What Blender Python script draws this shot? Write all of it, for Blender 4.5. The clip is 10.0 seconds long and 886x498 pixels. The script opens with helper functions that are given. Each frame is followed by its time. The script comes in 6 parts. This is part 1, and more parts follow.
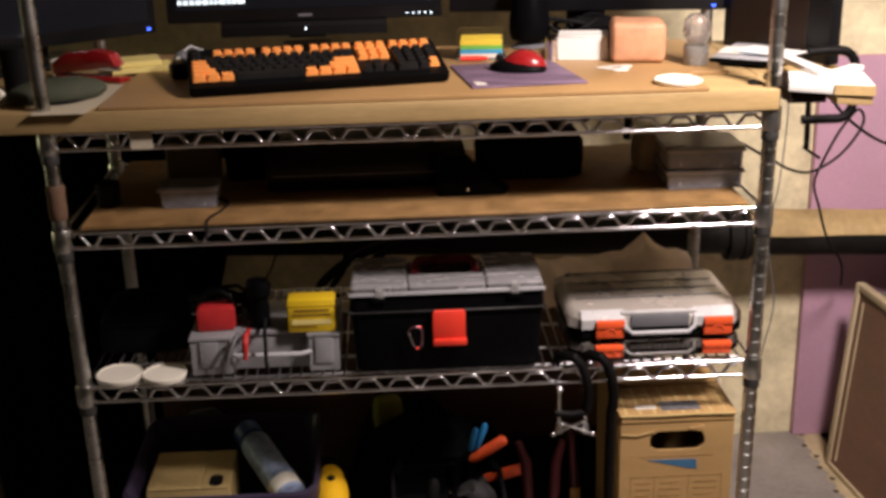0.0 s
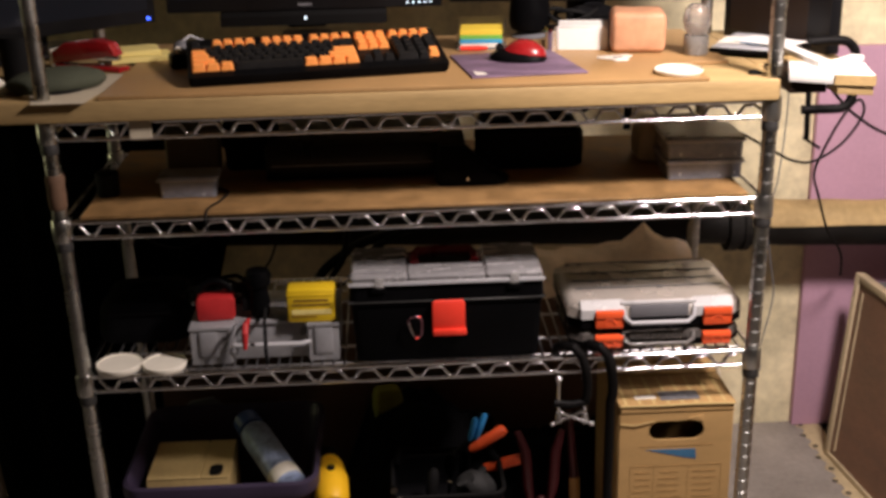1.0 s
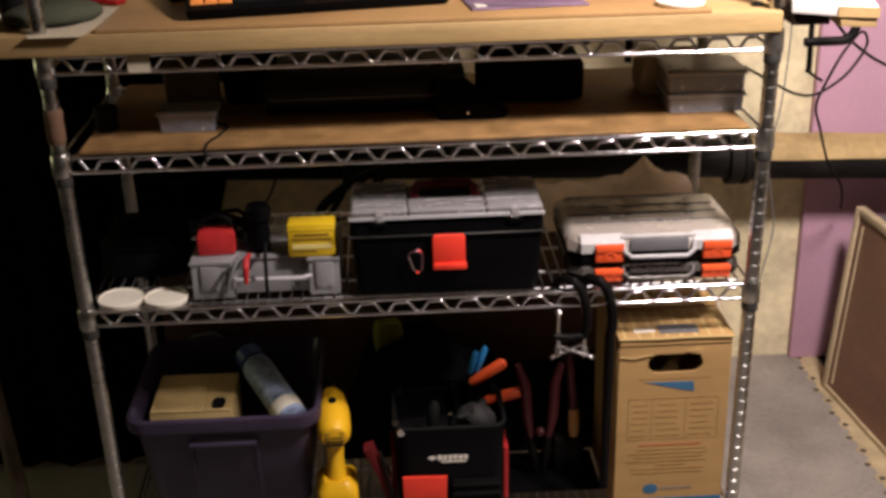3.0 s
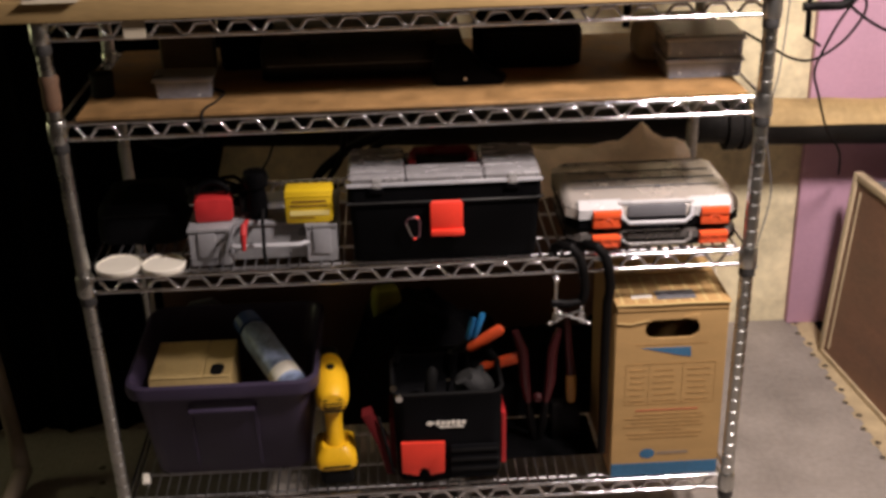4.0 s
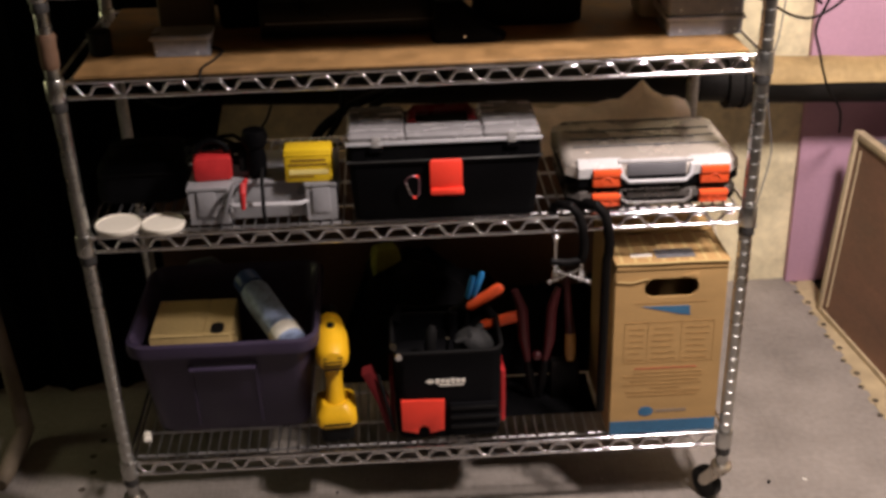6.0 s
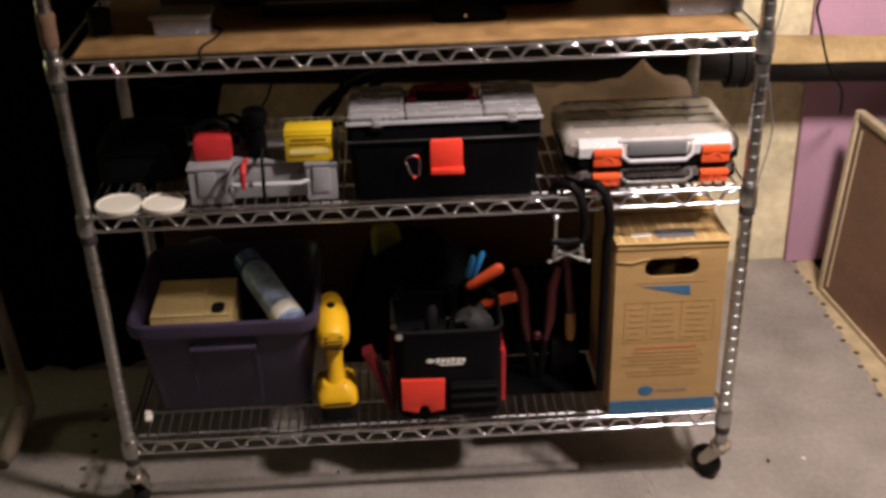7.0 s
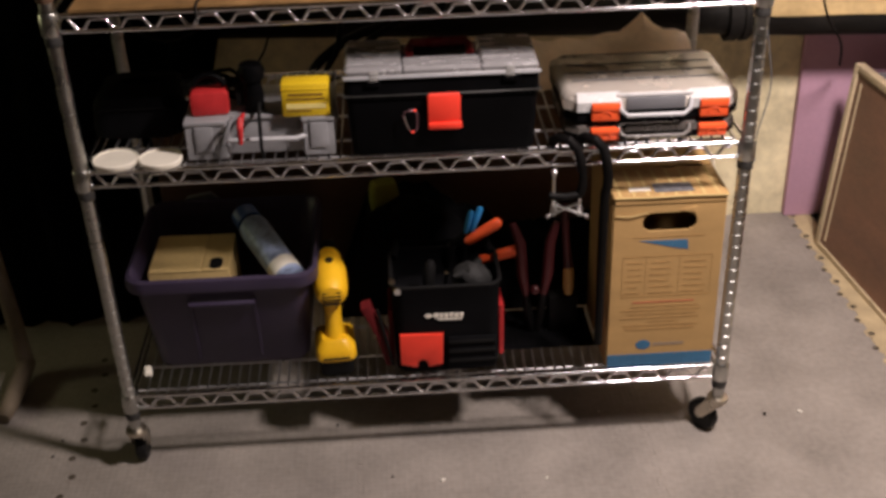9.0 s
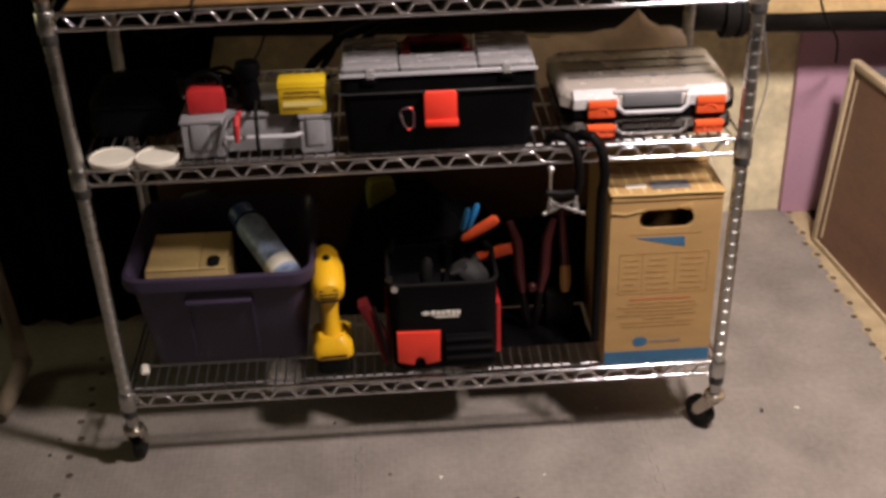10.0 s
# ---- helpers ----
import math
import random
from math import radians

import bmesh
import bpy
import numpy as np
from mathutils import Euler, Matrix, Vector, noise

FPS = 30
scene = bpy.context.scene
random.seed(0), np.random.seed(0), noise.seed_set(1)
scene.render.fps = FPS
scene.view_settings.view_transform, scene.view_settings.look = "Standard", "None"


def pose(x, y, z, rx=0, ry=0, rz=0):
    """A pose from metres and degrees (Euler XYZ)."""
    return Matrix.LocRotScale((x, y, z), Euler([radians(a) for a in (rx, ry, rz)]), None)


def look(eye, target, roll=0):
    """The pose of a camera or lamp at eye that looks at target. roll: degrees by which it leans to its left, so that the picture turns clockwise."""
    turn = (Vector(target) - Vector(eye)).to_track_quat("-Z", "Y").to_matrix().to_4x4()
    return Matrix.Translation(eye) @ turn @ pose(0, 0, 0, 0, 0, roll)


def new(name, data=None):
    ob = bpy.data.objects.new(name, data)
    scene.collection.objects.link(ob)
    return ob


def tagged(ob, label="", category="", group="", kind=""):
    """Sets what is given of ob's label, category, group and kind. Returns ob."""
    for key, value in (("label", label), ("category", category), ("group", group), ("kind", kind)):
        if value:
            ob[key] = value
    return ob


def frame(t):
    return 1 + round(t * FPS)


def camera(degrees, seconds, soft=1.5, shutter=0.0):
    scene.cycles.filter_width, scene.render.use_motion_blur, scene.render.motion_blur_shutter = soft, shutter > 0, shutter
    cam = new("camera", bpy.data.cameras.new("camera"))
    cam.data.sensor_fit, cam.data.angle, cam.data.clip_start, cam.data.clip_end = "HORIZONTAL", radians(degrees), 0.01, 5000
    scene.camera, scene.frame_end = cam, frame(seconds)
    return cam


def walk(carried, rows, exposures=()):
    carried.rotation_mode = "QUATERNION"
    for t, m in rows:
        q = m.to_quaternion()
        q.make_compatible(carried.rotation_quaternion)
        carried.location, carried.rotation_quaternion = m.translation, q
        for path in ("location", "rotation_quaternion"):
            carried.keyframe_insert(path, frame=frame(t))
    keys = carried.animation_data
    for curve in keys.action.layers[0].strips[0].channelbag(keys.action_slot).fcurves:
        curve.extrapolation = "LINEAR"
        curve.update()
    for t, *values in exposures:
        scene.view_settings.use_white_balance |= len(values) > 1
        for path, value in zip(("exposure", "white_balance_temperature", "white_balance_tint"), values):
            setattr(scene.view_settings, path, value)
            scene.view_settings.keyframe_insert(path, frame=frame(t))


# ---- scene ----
# camera: stands in front of a wire rack and tilts down
cam = camera(40.73, 10.0, soft=3.4)
EYE = (-0.0451, -1.9537, 1.5849)
ROWS = [  # seconds, yaw, pitch, lean to the right
    (0, -2.512, -19.14, 1.347), (0.5, -2.523, -19.528, 1.34), (1, -2.515, -19.621, 1.309), (1.5, -2.454, -20.079, 1.352),
    (2, -2.448, -20.741, 1.415), (2.5, -2.406, -21.791, 1.425), (4, -2.504, -24.394, 1.506), (4.5, -2.474, -25.093, 1.544),
    (5, -2.472, -25.511, 1.565), (5.5, -2.481, -25.967, 1.555), (7, -2.423, -27.339, 1.565), (7.5, -2.457, -28.089, 1.625),
    (8, -2.448, -28.69, 1.655), (8.5, -2.462, -29.091, 1.679), (9, -2.461, -29.506, 1.681), (9.5, -2.456, -29.634, 1.687),
    (10, -2.629, -29.629, 1.745)]
walk(cam, [(t, pose(*EYE, 90 + pitch, 0, yaw) @ pose(0, 0, 0, 0, 0, -lean)) for t, yaw, pitch, lean in ROWS],
     [(0, -0.28), (2, -0.25), (2.7, -0.17), (4, 0.0), (10, 0.03)])

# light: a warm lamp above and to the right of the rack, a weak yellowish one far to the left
world = bpy.data.worlds.new("world")
scene.world = world
world.use_nodes = True
world.node_tree.nodes["Background"].inputs[0].default_value = (0.02, 0.018, 0.015, 1)


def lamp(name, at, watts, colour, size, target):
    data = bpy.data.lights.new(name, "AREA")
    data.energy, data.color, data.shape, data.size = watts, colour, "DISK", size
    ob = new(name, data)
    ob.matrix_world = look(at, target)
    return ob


lamp("ceiling_bulb", (0.86, -0.68, 2.08), 64, (1.0, 0.85, 0.81), 0.26, (0.95, 0.25, 0.95))
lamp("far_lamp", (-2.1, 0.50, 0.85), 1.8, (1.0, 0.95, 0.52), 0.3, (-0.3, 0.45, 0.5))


# ---- materials ----
def mat(name, col, rough=0.5, metal=0.0, var=0.25, scale=9.0, fine=120.0, bump=0.15, trans=0.0, coat=0.0, rvar=0.12, stretch=(1, 1, 1), ior=1.45, obvar=0.0, spec=0.5):
    m = bpy.data.materials.new(name)
    m.use_nodes = True
    nt = m.node_tree
    b = nt.nodes["Principled BSDF"]
    tc = nt.nodes.new("ShaderNodeTexCoord")
    mp = nt.nodes.new("ShaderNodeMapping")
    mp.inputs["Scale"].default_value = stretch
    nt.links.new(tc.outputs["Object"], mp.inputs["Vector"])

    def noise_node(s, detail):
        n = nt.nodes.new("ShaderNodeTexNoise")
        n.inputs["Scale"].default_value, n.inputs["Detail"].default_value = s, detail
        nt.links.new(mp.outputs[0], n.inputs["Vector"])
        return n.outputs["Fac"]
    big, small = noise_node(scale, 4), noise_node(fine, 3)
    add = nt.nodes.new("ShaderNodeMath")
    add.operation = "MULTIPLY_ADD"
    nt.links.new(small, add.inputs[0])
    add.inputs[1].default_value = 0.45
    nt.links.new(big, add.inputs[2])
    fac = add.outputs[0]
    if obvar:
        inf = nt.nodes.new("ShaderNodeObjectInfo")
        ad2 = nt.nodes.new("ShaderNodeMath")
        ad2.operation = "MULTIPLY_ADD"
        nt.links.new(inf.outputs["Random"], ad2.inputs[0])
        ad2.inputs[1].default_value = obvar
        nt.links.new(fac, ad2.inputs[2])
        fac = ad2.outputs[0]
    ramp = nt.nodes.new("ShaderNodeMapRange")
    ramp.inputs["From Min"].default_value, ramp.inputs["From Max"].default_value = 0.42, 1.03
    ramp.inputs["To Min"].default_value, ramp.inputs["To Max"].default_value = 1 - var, 1 + var
    nt.links.new(fac, ramp.inputs["Value"])
    mul = nt.nodes.new("ShaderNodeVectorMath")
    mul.operation = "SCALE"
    mul.inputs[0].default_value = col
    nt.links.new(ramp.outputs[0], mul.inputs["Scale"])
    nt.links.new(mul.outputs[0], b.inputs["Base Color"])
    rr = nt.nodes.new("ShaderNodeMapRange")
    rr.inputs["From Min"].default_value, rr.inputs["From Max"].default_value = 0.3, 0.7
    rr.inputs["To Min"].default_value, rr.inputs["To Max"].default_value = max(rough - rvar, 0.03), min(rough + rvar, 1)
    nt.links.new(big, rr.inputs["Value"])
    nt.links.new(rr.outputs[0], b.inputs["Roughness"])
    b.inputs["Metallic"].default_value, b.inputs["Transmission Weight"].default_value = metal, trans
    b.inputs["Coat Weight"].default_value, b.inputs["IOR"].default_value = coat, ior
    b.inputs["Specular IOR Level"].default_value = spec
    if bump:
        bp = nt.nodes.new("ShaderNodeBump")
        bp.inputs["Strength"].default_value, bp.inputs["Distance"].default_value = bump, 0.002
        nt.links.new(small, bp.inputs["Height"])
        nt.links.new(bp.outputs[0], b.inputs["Normal"])
    return m


def glow(name, col, strength):
    m = bpy.data.materials.new(name)
    m.use_nodes = True
    b = m.node_tree.nodes["Principled BSDF"]
    b.inputs["Base Color"].default_value = (0.006, 0.006, 0.006, 1)
    b.inputs["Specular IOR Level"].default_value, b.inputs["Roughness"].default_value = 0.2, 0.18
    b.inputs["Emission Color"].default_value, b.inputs["Emission Strength"].default_value = (*col, 1), strength
    return m


CHROME = mat("chrome", (0.86, 0.86, 0.89), 0.14, 1.0, 0.18, 14, 200, 0.05, rvar=0.05)
WIREMAT = mat("dull_chrome_wire", (0.48, 0.48, 0.49), 0.36, 1.0, 0.25, 14, 200, 0.05)
POST = mat("post_chrome", (0.50, 0.50, 0.48), 0.30, 1.0, 0.25, 12, 150, 0.08)
ZINC = mat("zinc", (0.55, 0.5, 0.42), 0.35, 1.0, 0.3, 20, 200)
STEEL = mat("bright_steel", (0.75, 0.75, 0.76), 0.2, 1.0, 0.15, 30, 200, 0.03)
COLLAR = mat("collar_plastic", (0.030, 0.029, 0.028), 0.45, 0, 0.3)
RUBBER = mat("black_rubber", (0.010, 0.010, 0.010), 0.6, 0, 0.3, spec=0.25)
BLACK = mat("black_plastic", (0.003, 0.003, 0.0034), 0.42, 0, 0.3, 12, 300, 0.1, spec=0.045)
MATTBLACK = mat("matt_black", (0.006, 0.0058, 0.0058), 0.7, 0, 0.3, 10, 250, 0.2, spec=0.15)
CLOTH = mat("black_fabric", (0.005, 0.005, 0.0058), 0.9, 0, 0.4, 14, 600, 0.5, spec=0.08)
IRON = mat("black_iron", (0.005, 0.0046, 0.0046), 0.5, 0, 0.4, 25, 250, 0.3, spec=0.10)
PLY = mat("board_edge", (0.40, 0.275, 0.12), 0.6, 0, 0.3, 5, 60, 0.2, stretch=(0.6, 6, 6))
SHEET = mat("hardboard", (0.36, 0.215, 0.088), 0.48, 0, 0.22, 5, 140, 0.15)
PARTICLE = mat("particle_board", (0.245, 0.140, 0.052), 0.65, 0, 0.45, 22, 260, 0.25)
WHITE = mat("white_plastic", (0.80, 0.76, 0.65), 0.42, 0, 0.08, 10, 200, 0.05)
WHITEPAINT = mat("white_paint", (0.80, 0.78, 0.74), 0.5, 0, 0.1, 12, 150, 0.1)
CARD = mat("cardboard", (0.42, 0.262, 0.102), 0.8, 0, 0.16, 6, 90, 0.2, stretch=(1, 1, 4))
CARDLIGHT = mat("pale_cardboard", (0.52, 0.38, 0.16), 0.8, 0, 0.18, 8, 120, 0.2)
CARDINK = mat("brown_ink", (0.325, 0.195, 0.072), 0.8, 0, 0.2, 40, 300, 0.05)
BLUEINK = mat("blue_ink", (0.040, 0.135, 0.25), 0.75, 0, 0.22, 15, 120, 0.1)
BLUEGREYINK = mat("blue_grey_ink", (0.13, 0.13, 0.14), 0.75, 0, 0.5, 60, 200, 0.1)
MARKINK = mat("faded_blue_ink", (0.25, 0.19, 0.13), 0.8, 0, 0.2, 40, 300, 0.05)
REDINK = mat("red_ink", (0.40, 0.13, 0.06), 0.8, 0, 0.2, 40, 300, 0.05)
ORANGE = mat("orange_plastic", (0.82, 0.105, 0.028), 0.4, 0, 0.12, 20, 250, 0.05)
REDLATCH = mat("red_plastic", (0.80, 0.05, 0.028), 0.4, 0, 0.12, 20, 250, 0.05)
MAROONRED = mat("maroon_cloth", (0.11, 0.009, 0.011), 0.7, 0, 0.3, 20, 400, 0.3, spec=0.2)
TAPERED = mat("faded_red_plastic", (0.42, 0.022, 0.024), 0.45, 0, 0.25, 26, 250, 0.08)
HOOKMETAL = mat("anodised_hook", (0.30, 0.16, 0.19), 0.3, 0.9, 0.3, 40, 250, 0.05)
DARKRED = mat("dark_red_plastic", (0.17, 0.010, 0.014), 0.35, 0, 0.2, 20, 250, 0.05)
YELLOW = mat("yellow_plastic", (0.80, 0.46, 0.014), 0.42, 0, 0.15, 16, 250, 0.1)
OCHRE = mat("ochre_ink", (0.20, 0.115, 0.012), 0.6, 0, 0.4, 60, 200, 0.05)
YELLOWBOX = mat("yellow_print", (0.62, 0.42, 0.012), 0.5, 0, 0.15, 16, 250, 0.05)
PURPLE = mat("purple_plastic", (0.040, 0.030, 0.058), 0.45, 0, 0.2, 8, 250, 0.12, spec=0.35)
LILAC = mat("lilac_foam", (0.52, 0.31, 0.41), 0.8, 0, 0.12, 5, 90, 0.2)
WALL = mat("cream_wall", (0.74, 0.655, 0.43), 0.85, 0, 0.40, 6.5, 42, 1.0)
DIMSIDEWALL = mat("side_wall_kept_dark", (0.10, 0.09, 0.07), 0.9, 0, 0.2, 2, 30, 0.3)
ROOM = mat("room_wall", (0.27, 0.235, 0.18), 0.9, 0, 0.2, 2, 30, 0.3)
MAT = mat("grey_foam_mat", (0.27, 0.242, 0.215), 0.75, 0, 0.30, 6, 70, 0.5)
DARKGREY = mat("dark_grey_leather", (0.010, 0.010, 0.010), 0.75, 0, 0.35, 25, 250, 0.3)


def woven_relief(m, period, strength):
    """Adds a fine embossed check, as on foam floor tiles, over the material's own relief."""
    nt = m.node_tree
    b = nt.nodes["Principled BSDF"]
    tc = nt.nodes.new("ShaderNodeTexCoord")
    height = []
    for axis in ("X", "Y"):
        w = nt.nodes.new("ShaderNodeTexWave")
        w.bands_direction = axis
        w.inputs["Scale"].default_value = 2 * math.pi / (20 * period)
        w.inputs["Distortion"].default_value = 0.6
        nt.links.new(tc.outputs["Object"], w.inputs["Vector"])
        height.append(w.outputs["Fac"])
    mx = nt.nodes.new("ShaderNodeMath")
    mx.operation = "MULTIPLY"
    for k in (0, 1):
        nt.links.new(height[k], mx.inputs[k])
    bp = nt.nodes.new("ShaderNodeBump")
    bp.inputs["Strength"].default_value = strength
    bp.inputs["Distance"].default_value = 0.002
    nt.links.new(mx.outputs[0], bp.inputs["Height"])
    if b.inputs["Normal"].is_linked:
        nt.links.new(b.inputs["Normal"].links[0].from_socket, bp.inputs["Normal"])
    nt.links.new(bp.outputs[0], b.inputs["Normal"])


woven_relief(MAT, 0.013, 0.55)
TAN = mat("tan_foam_edge", (0.44, 0.35, 0.21), 0.8, 0, 0.3, 12, 250, 0.4)
SEAMDOT = mat("dark_seam_dot", (0.070, 0.056, 0.040), 0.9, 0, 0.4, 40, 200, 0.3)
SUBFLOOR = mat("concrete", (0.10, 0.09, 0.075), 0.9, 0, 0.3)
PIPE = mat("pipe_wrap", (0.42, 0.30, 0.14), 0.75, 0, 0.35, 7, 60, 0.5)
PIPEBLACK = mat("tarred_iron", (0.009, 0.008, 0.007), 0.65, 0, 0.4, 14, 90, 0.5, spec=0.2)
CLEAR = mat("clear_plastic", (0.80, 0.79, 0.77), 0.24, 0, 0.1, 12, 200, 0.06, trans=0.72)
MILKY = mat("milky_plastic", (0.47, 0.47, 0.49), 0.34, 0, 0.25, 16, 200, 0.12, trans=0.5)
CASELID = mat("hazy_case_lid", (0.74, 0.67, 0.60), 0.24, 0, 0.10, 14, 200, 0.02, trans=0.55)
CASEFRONT = mat("pale_clear_plastic", (0.62, 0.61, 0.61), 0.3, 0, 0.1, 14, 200, 0.03, trans=0.15)
SMOKED = mat("smoked_plastic", (0.20, 0.18, 0.165), 0.28, 0, 0.2, 16, 200, 0.08, trans=0.6)
PEWTER = mat("grey_glass", (0.36, 0.35, 0.33), 0.25, 0, 0.2, 30, 200, 0.05, trans=0.35)
HAZYGLASS = mat("hazy_glass", (0.86, 0.81, 0.76), 0.28, 0, 0.1, 20, 150, 0.05, trans=0.75)
YELLOWGREEN = mat("yellow_green_cloth", (0.20, 0.20, 0.035), 0.85, 0, 0.35, 22, 300, 0.4, spec=0.15)
DEEPBLUE = mat("deep_blue_plastic", (0.03, 0.07, 0.22), 0.4, 0, 0.2)
FROST = mat("frosted_plastic", (0.58, 0.58, 0.60), 0.38, 0, 0.12, 14, 200, 0.1, trans=0.3)
TRAY = mat("smoky_clear_plastic", (0.46, 0.45, 0.46), 0.22, 0, 0.25, 18, 160, 0.06, trans=0.55, stretch=(1, 4, 1))
BOXCLEAR = mat("hazy_clear_plastic", (0.56, 0.59, 0.68), 0.16, 0, 0.25, 60, 200, 0.06, trans=0.55)
GREYPLASTIC = mat("grey_plastic", (0.14, 0.14, 0.15), 0.45, 0, 0.2, 14, 250, 0.1)
BROWNPANEL = mat("brown_panel", (0.19, 0.10, 0.062), 0.6, 0, 0.3, 5, 60, 0.3, stretch=(1, 1, 3))
DIMWOOD = mat("grey_wood", (0.14, 0.11, 0.075), 0.65, 0, 0.25, 8, 90, 0.25)
FRAMEWOOD = mat("pale_wood", (0.52, 0.42, 0.27), 0.6, 0, 0.22, 8, 90, 0.25, stretch=(4, 1, 1))
KEYORANGE = mat("orange_keycap", (0.95, 0.35, 0.085), 0.5, 0, 0.08, 60, 400, 0.03)
KEYBLACK = mat("black_keycap", (0.009, 0.0085, 0.0085), 0.55, 0, 0.2, 60, 400, 0.05, spec=0.25)
REDGLOSS = mat("red_gloss", (0.28, 0.010, 0.012), 0.25, 0, 0.2, 20, 300, 0.02, coat=0.5)
PAD = mat("mouse_pad", (0.16, 0.105, 0.16), 0.7, 0, 0.75, 12, 500, 0.2, stretch=(1, 4, 1))
SALT = mat("salt_block", (0.66, 0.34, 0.19), 0.5, 0, 0.25, 22, 70, 0.3, trans=0.15)
GLASS = mat("glass", (0.95, 0.95, 0.95), 0.06, 0, 0.03, 10, 100, 0, trans=1.0)
PAPER = mat("paper", (0.72, 0.68, 0.60), 0.8, 0, 0.1, 9, 120, 0.1)
PAPERBAG = mat("pinkish_paper", (0.80, 0.68, 0.56), 0.8, 0, 0.2, 9, 60, 0.4)
GREYPAPER = mat("grey_paper", (0.50, 0.44, 0.33), 0.8, 0, 0.15, 7, 60, 0.3)
NOTEYELLOW = mat("yellow_notes", (0.75, 0.55, 0.05), 0.8, 0, 0.08)
PALEYELLOW = mat("pale_yellow_notes", (0.74, 0.62, 0.22), 0.8, 0, 0.08)
NOTEGREEN = mat("green_notes", (0.16, 0.45, 0.06), 0.8, 0, 0.08)
NOTEBLUE = mat("blue_notes", (0.05, 0.32, 0.55), 0.8, 0, 0.08)
GREENGREY = mat("green_grey_cloth", (0.060, 0.066, 0.046), 0.9, 0, 0.25, 20, 400, 0.4, spec=0.15)
BLUEHANDLE = mat("blue_grip", (0.03, 0.26, 0.60), 0.45, 0, 0.2)
CANPRINT = mat("spray_can_print", (0.32, 0.40, 0.58), 0.4, 0.1, 0.7, 26, 120, 0.03)
WOODHANDLE = mat("wood_handle", (0.55, 0.32, 0.10), 0.5, 0, 0.2, 15, 200, 0.1)
MAROON = mat("maroon_grip", (0.060, 0.009, 0.011), 0.5, 0, 0.3)
MONITOR = mat("monitor_black", (0.006, 0.006, 0.007), 0.35, 0, 0.2, 10, 300, 0.03, spec=0.25)
DIMBROWN = mat("dim_brown_board", (0.11, 0.062, 0.036), 0.7, 0, 0.3, 6, 90, 0.2)
DARKBROWN = mat("dark_brown_case", (0.022, 0.014, 0.010), 0.45, 0, 0.25, 6, 200, 0.1, spec=0.25)
SCREEN = glow("lit_screen", (0.006, 0.007, 0.012), 0.5)
SCREENTEXT = glow("screen_text", (0.9, 0.95, 1.0), 2.0)
BLUELED = glow("blue_led", (0.05, 0.12, 1.0), 6.0)
WHITELED = glow("white_led", (0.8, 0.9, 1.0), 4.0)


nodes, links = MAT.node_tree.nodes, MAT.node_tree.links
dots = nodes.new("ShaderNodeTexVoronoi")
dots.inputs["Scale"].default_value, dots.inputs["Randomness"].default_value = 85.0, 0.0
links.new(nodes["Mapping"].outputs[0], dots.inputs["Vector"])
relief = nodes.new("ShaderNodeBump")
relief.inputs["Strength"].default_value, relief.inputs["Distance"].default_value = 0.35, 0.003
links.new(dots.outputs["Distance"], relief.inputs["Height"])
links.new(nodes["Bump"].outputs[0], relief.inputs["Normal"])
links.new(relief.outputs[0], nodes["Principled BSDF"].inputs["Normal"])


# ---- mesh helpers ----
def box(bm, lo, hi, bevel=0.0, segs=2):
    m = Matrix.LocRotScale([(a + b) / 2 for a, b in zip(lo, hi)], None, [abs(b - a) for a, b in zip(lo, hi)])
    r = bmesh.ops.create_cube(bm, size=1, matrix=m)
    if bevel:
        es = list({e for v in r["verts"] for e in v.link_edges})
        bmesh.ops.bevel(bm, geom=es, offset=bevel, segments=segs, profile=0.5, affect="EDGES")
    return bm


def tube(bm, pts, r, n=8, closed=False):
    """A round bar along points; r a number or one for each point."""
    pts, n = [Vector(p) for p in pts], max(n, 10)
    k = len(pts)
    rad = r if isinstance(r, (list, tuple)) else [r] * k
    rings, side = [], None
    for i, p in enumerate(pts):
        a = pts[(i - 1) % k] if closed or i else p
        b = pts[(i + 1) % k] if closed or i < k - 1 else p
        d = (b - a).normalized()
        if side is None:
            side = d.orthogonal().normalized()
        side = (side - d * side.dot(d)).normalized()
        up = d.cross(side)
        rings.append([bm.verts.new(p + rad[i] * (side * math.cos(t) + up * math.sin(t))) for t in (2 * math.pi * j / n for j in range(n))])
    for i in range(k if closed else k - 1):
        A, B = rings[i], rings[(i + 1) % k]
        for j in range(n):
            bm.faces.new((A[j], A[(j + 1) % n], B[(j + 1) % n], B[j]))
    if not closed:
        bm.faces.new(rings[0][::-1])
        bm.faces.new(rings[-1])
    return bm


def lathe(bm, prof, n=24, at=(0, 0, 0), m=None):
    """A turned body: prof is (radius, height) from bottom to top."""
    at = Vector(at)
    rings = []
    for r, z in prof:
        ring = []
        for j in range(n):
            t = 2 * math.pi * j / n
            v = Vector((r * math.cos(t), r * math.sin(t), z))
            ring.append(bm.verts.new(at + (m @ v if m else v)))
        rings.append(ring)
    for A, B in zip(rings, rings[1:]):
        for j in range(n):
            bm.faces.new((A[j], A[(j + 1) % n], B[(j + 1) % n], B[j]))
    bm.faces.new(rings[0][::-1])
    bm.faces.new(rings[-1])
    return bm


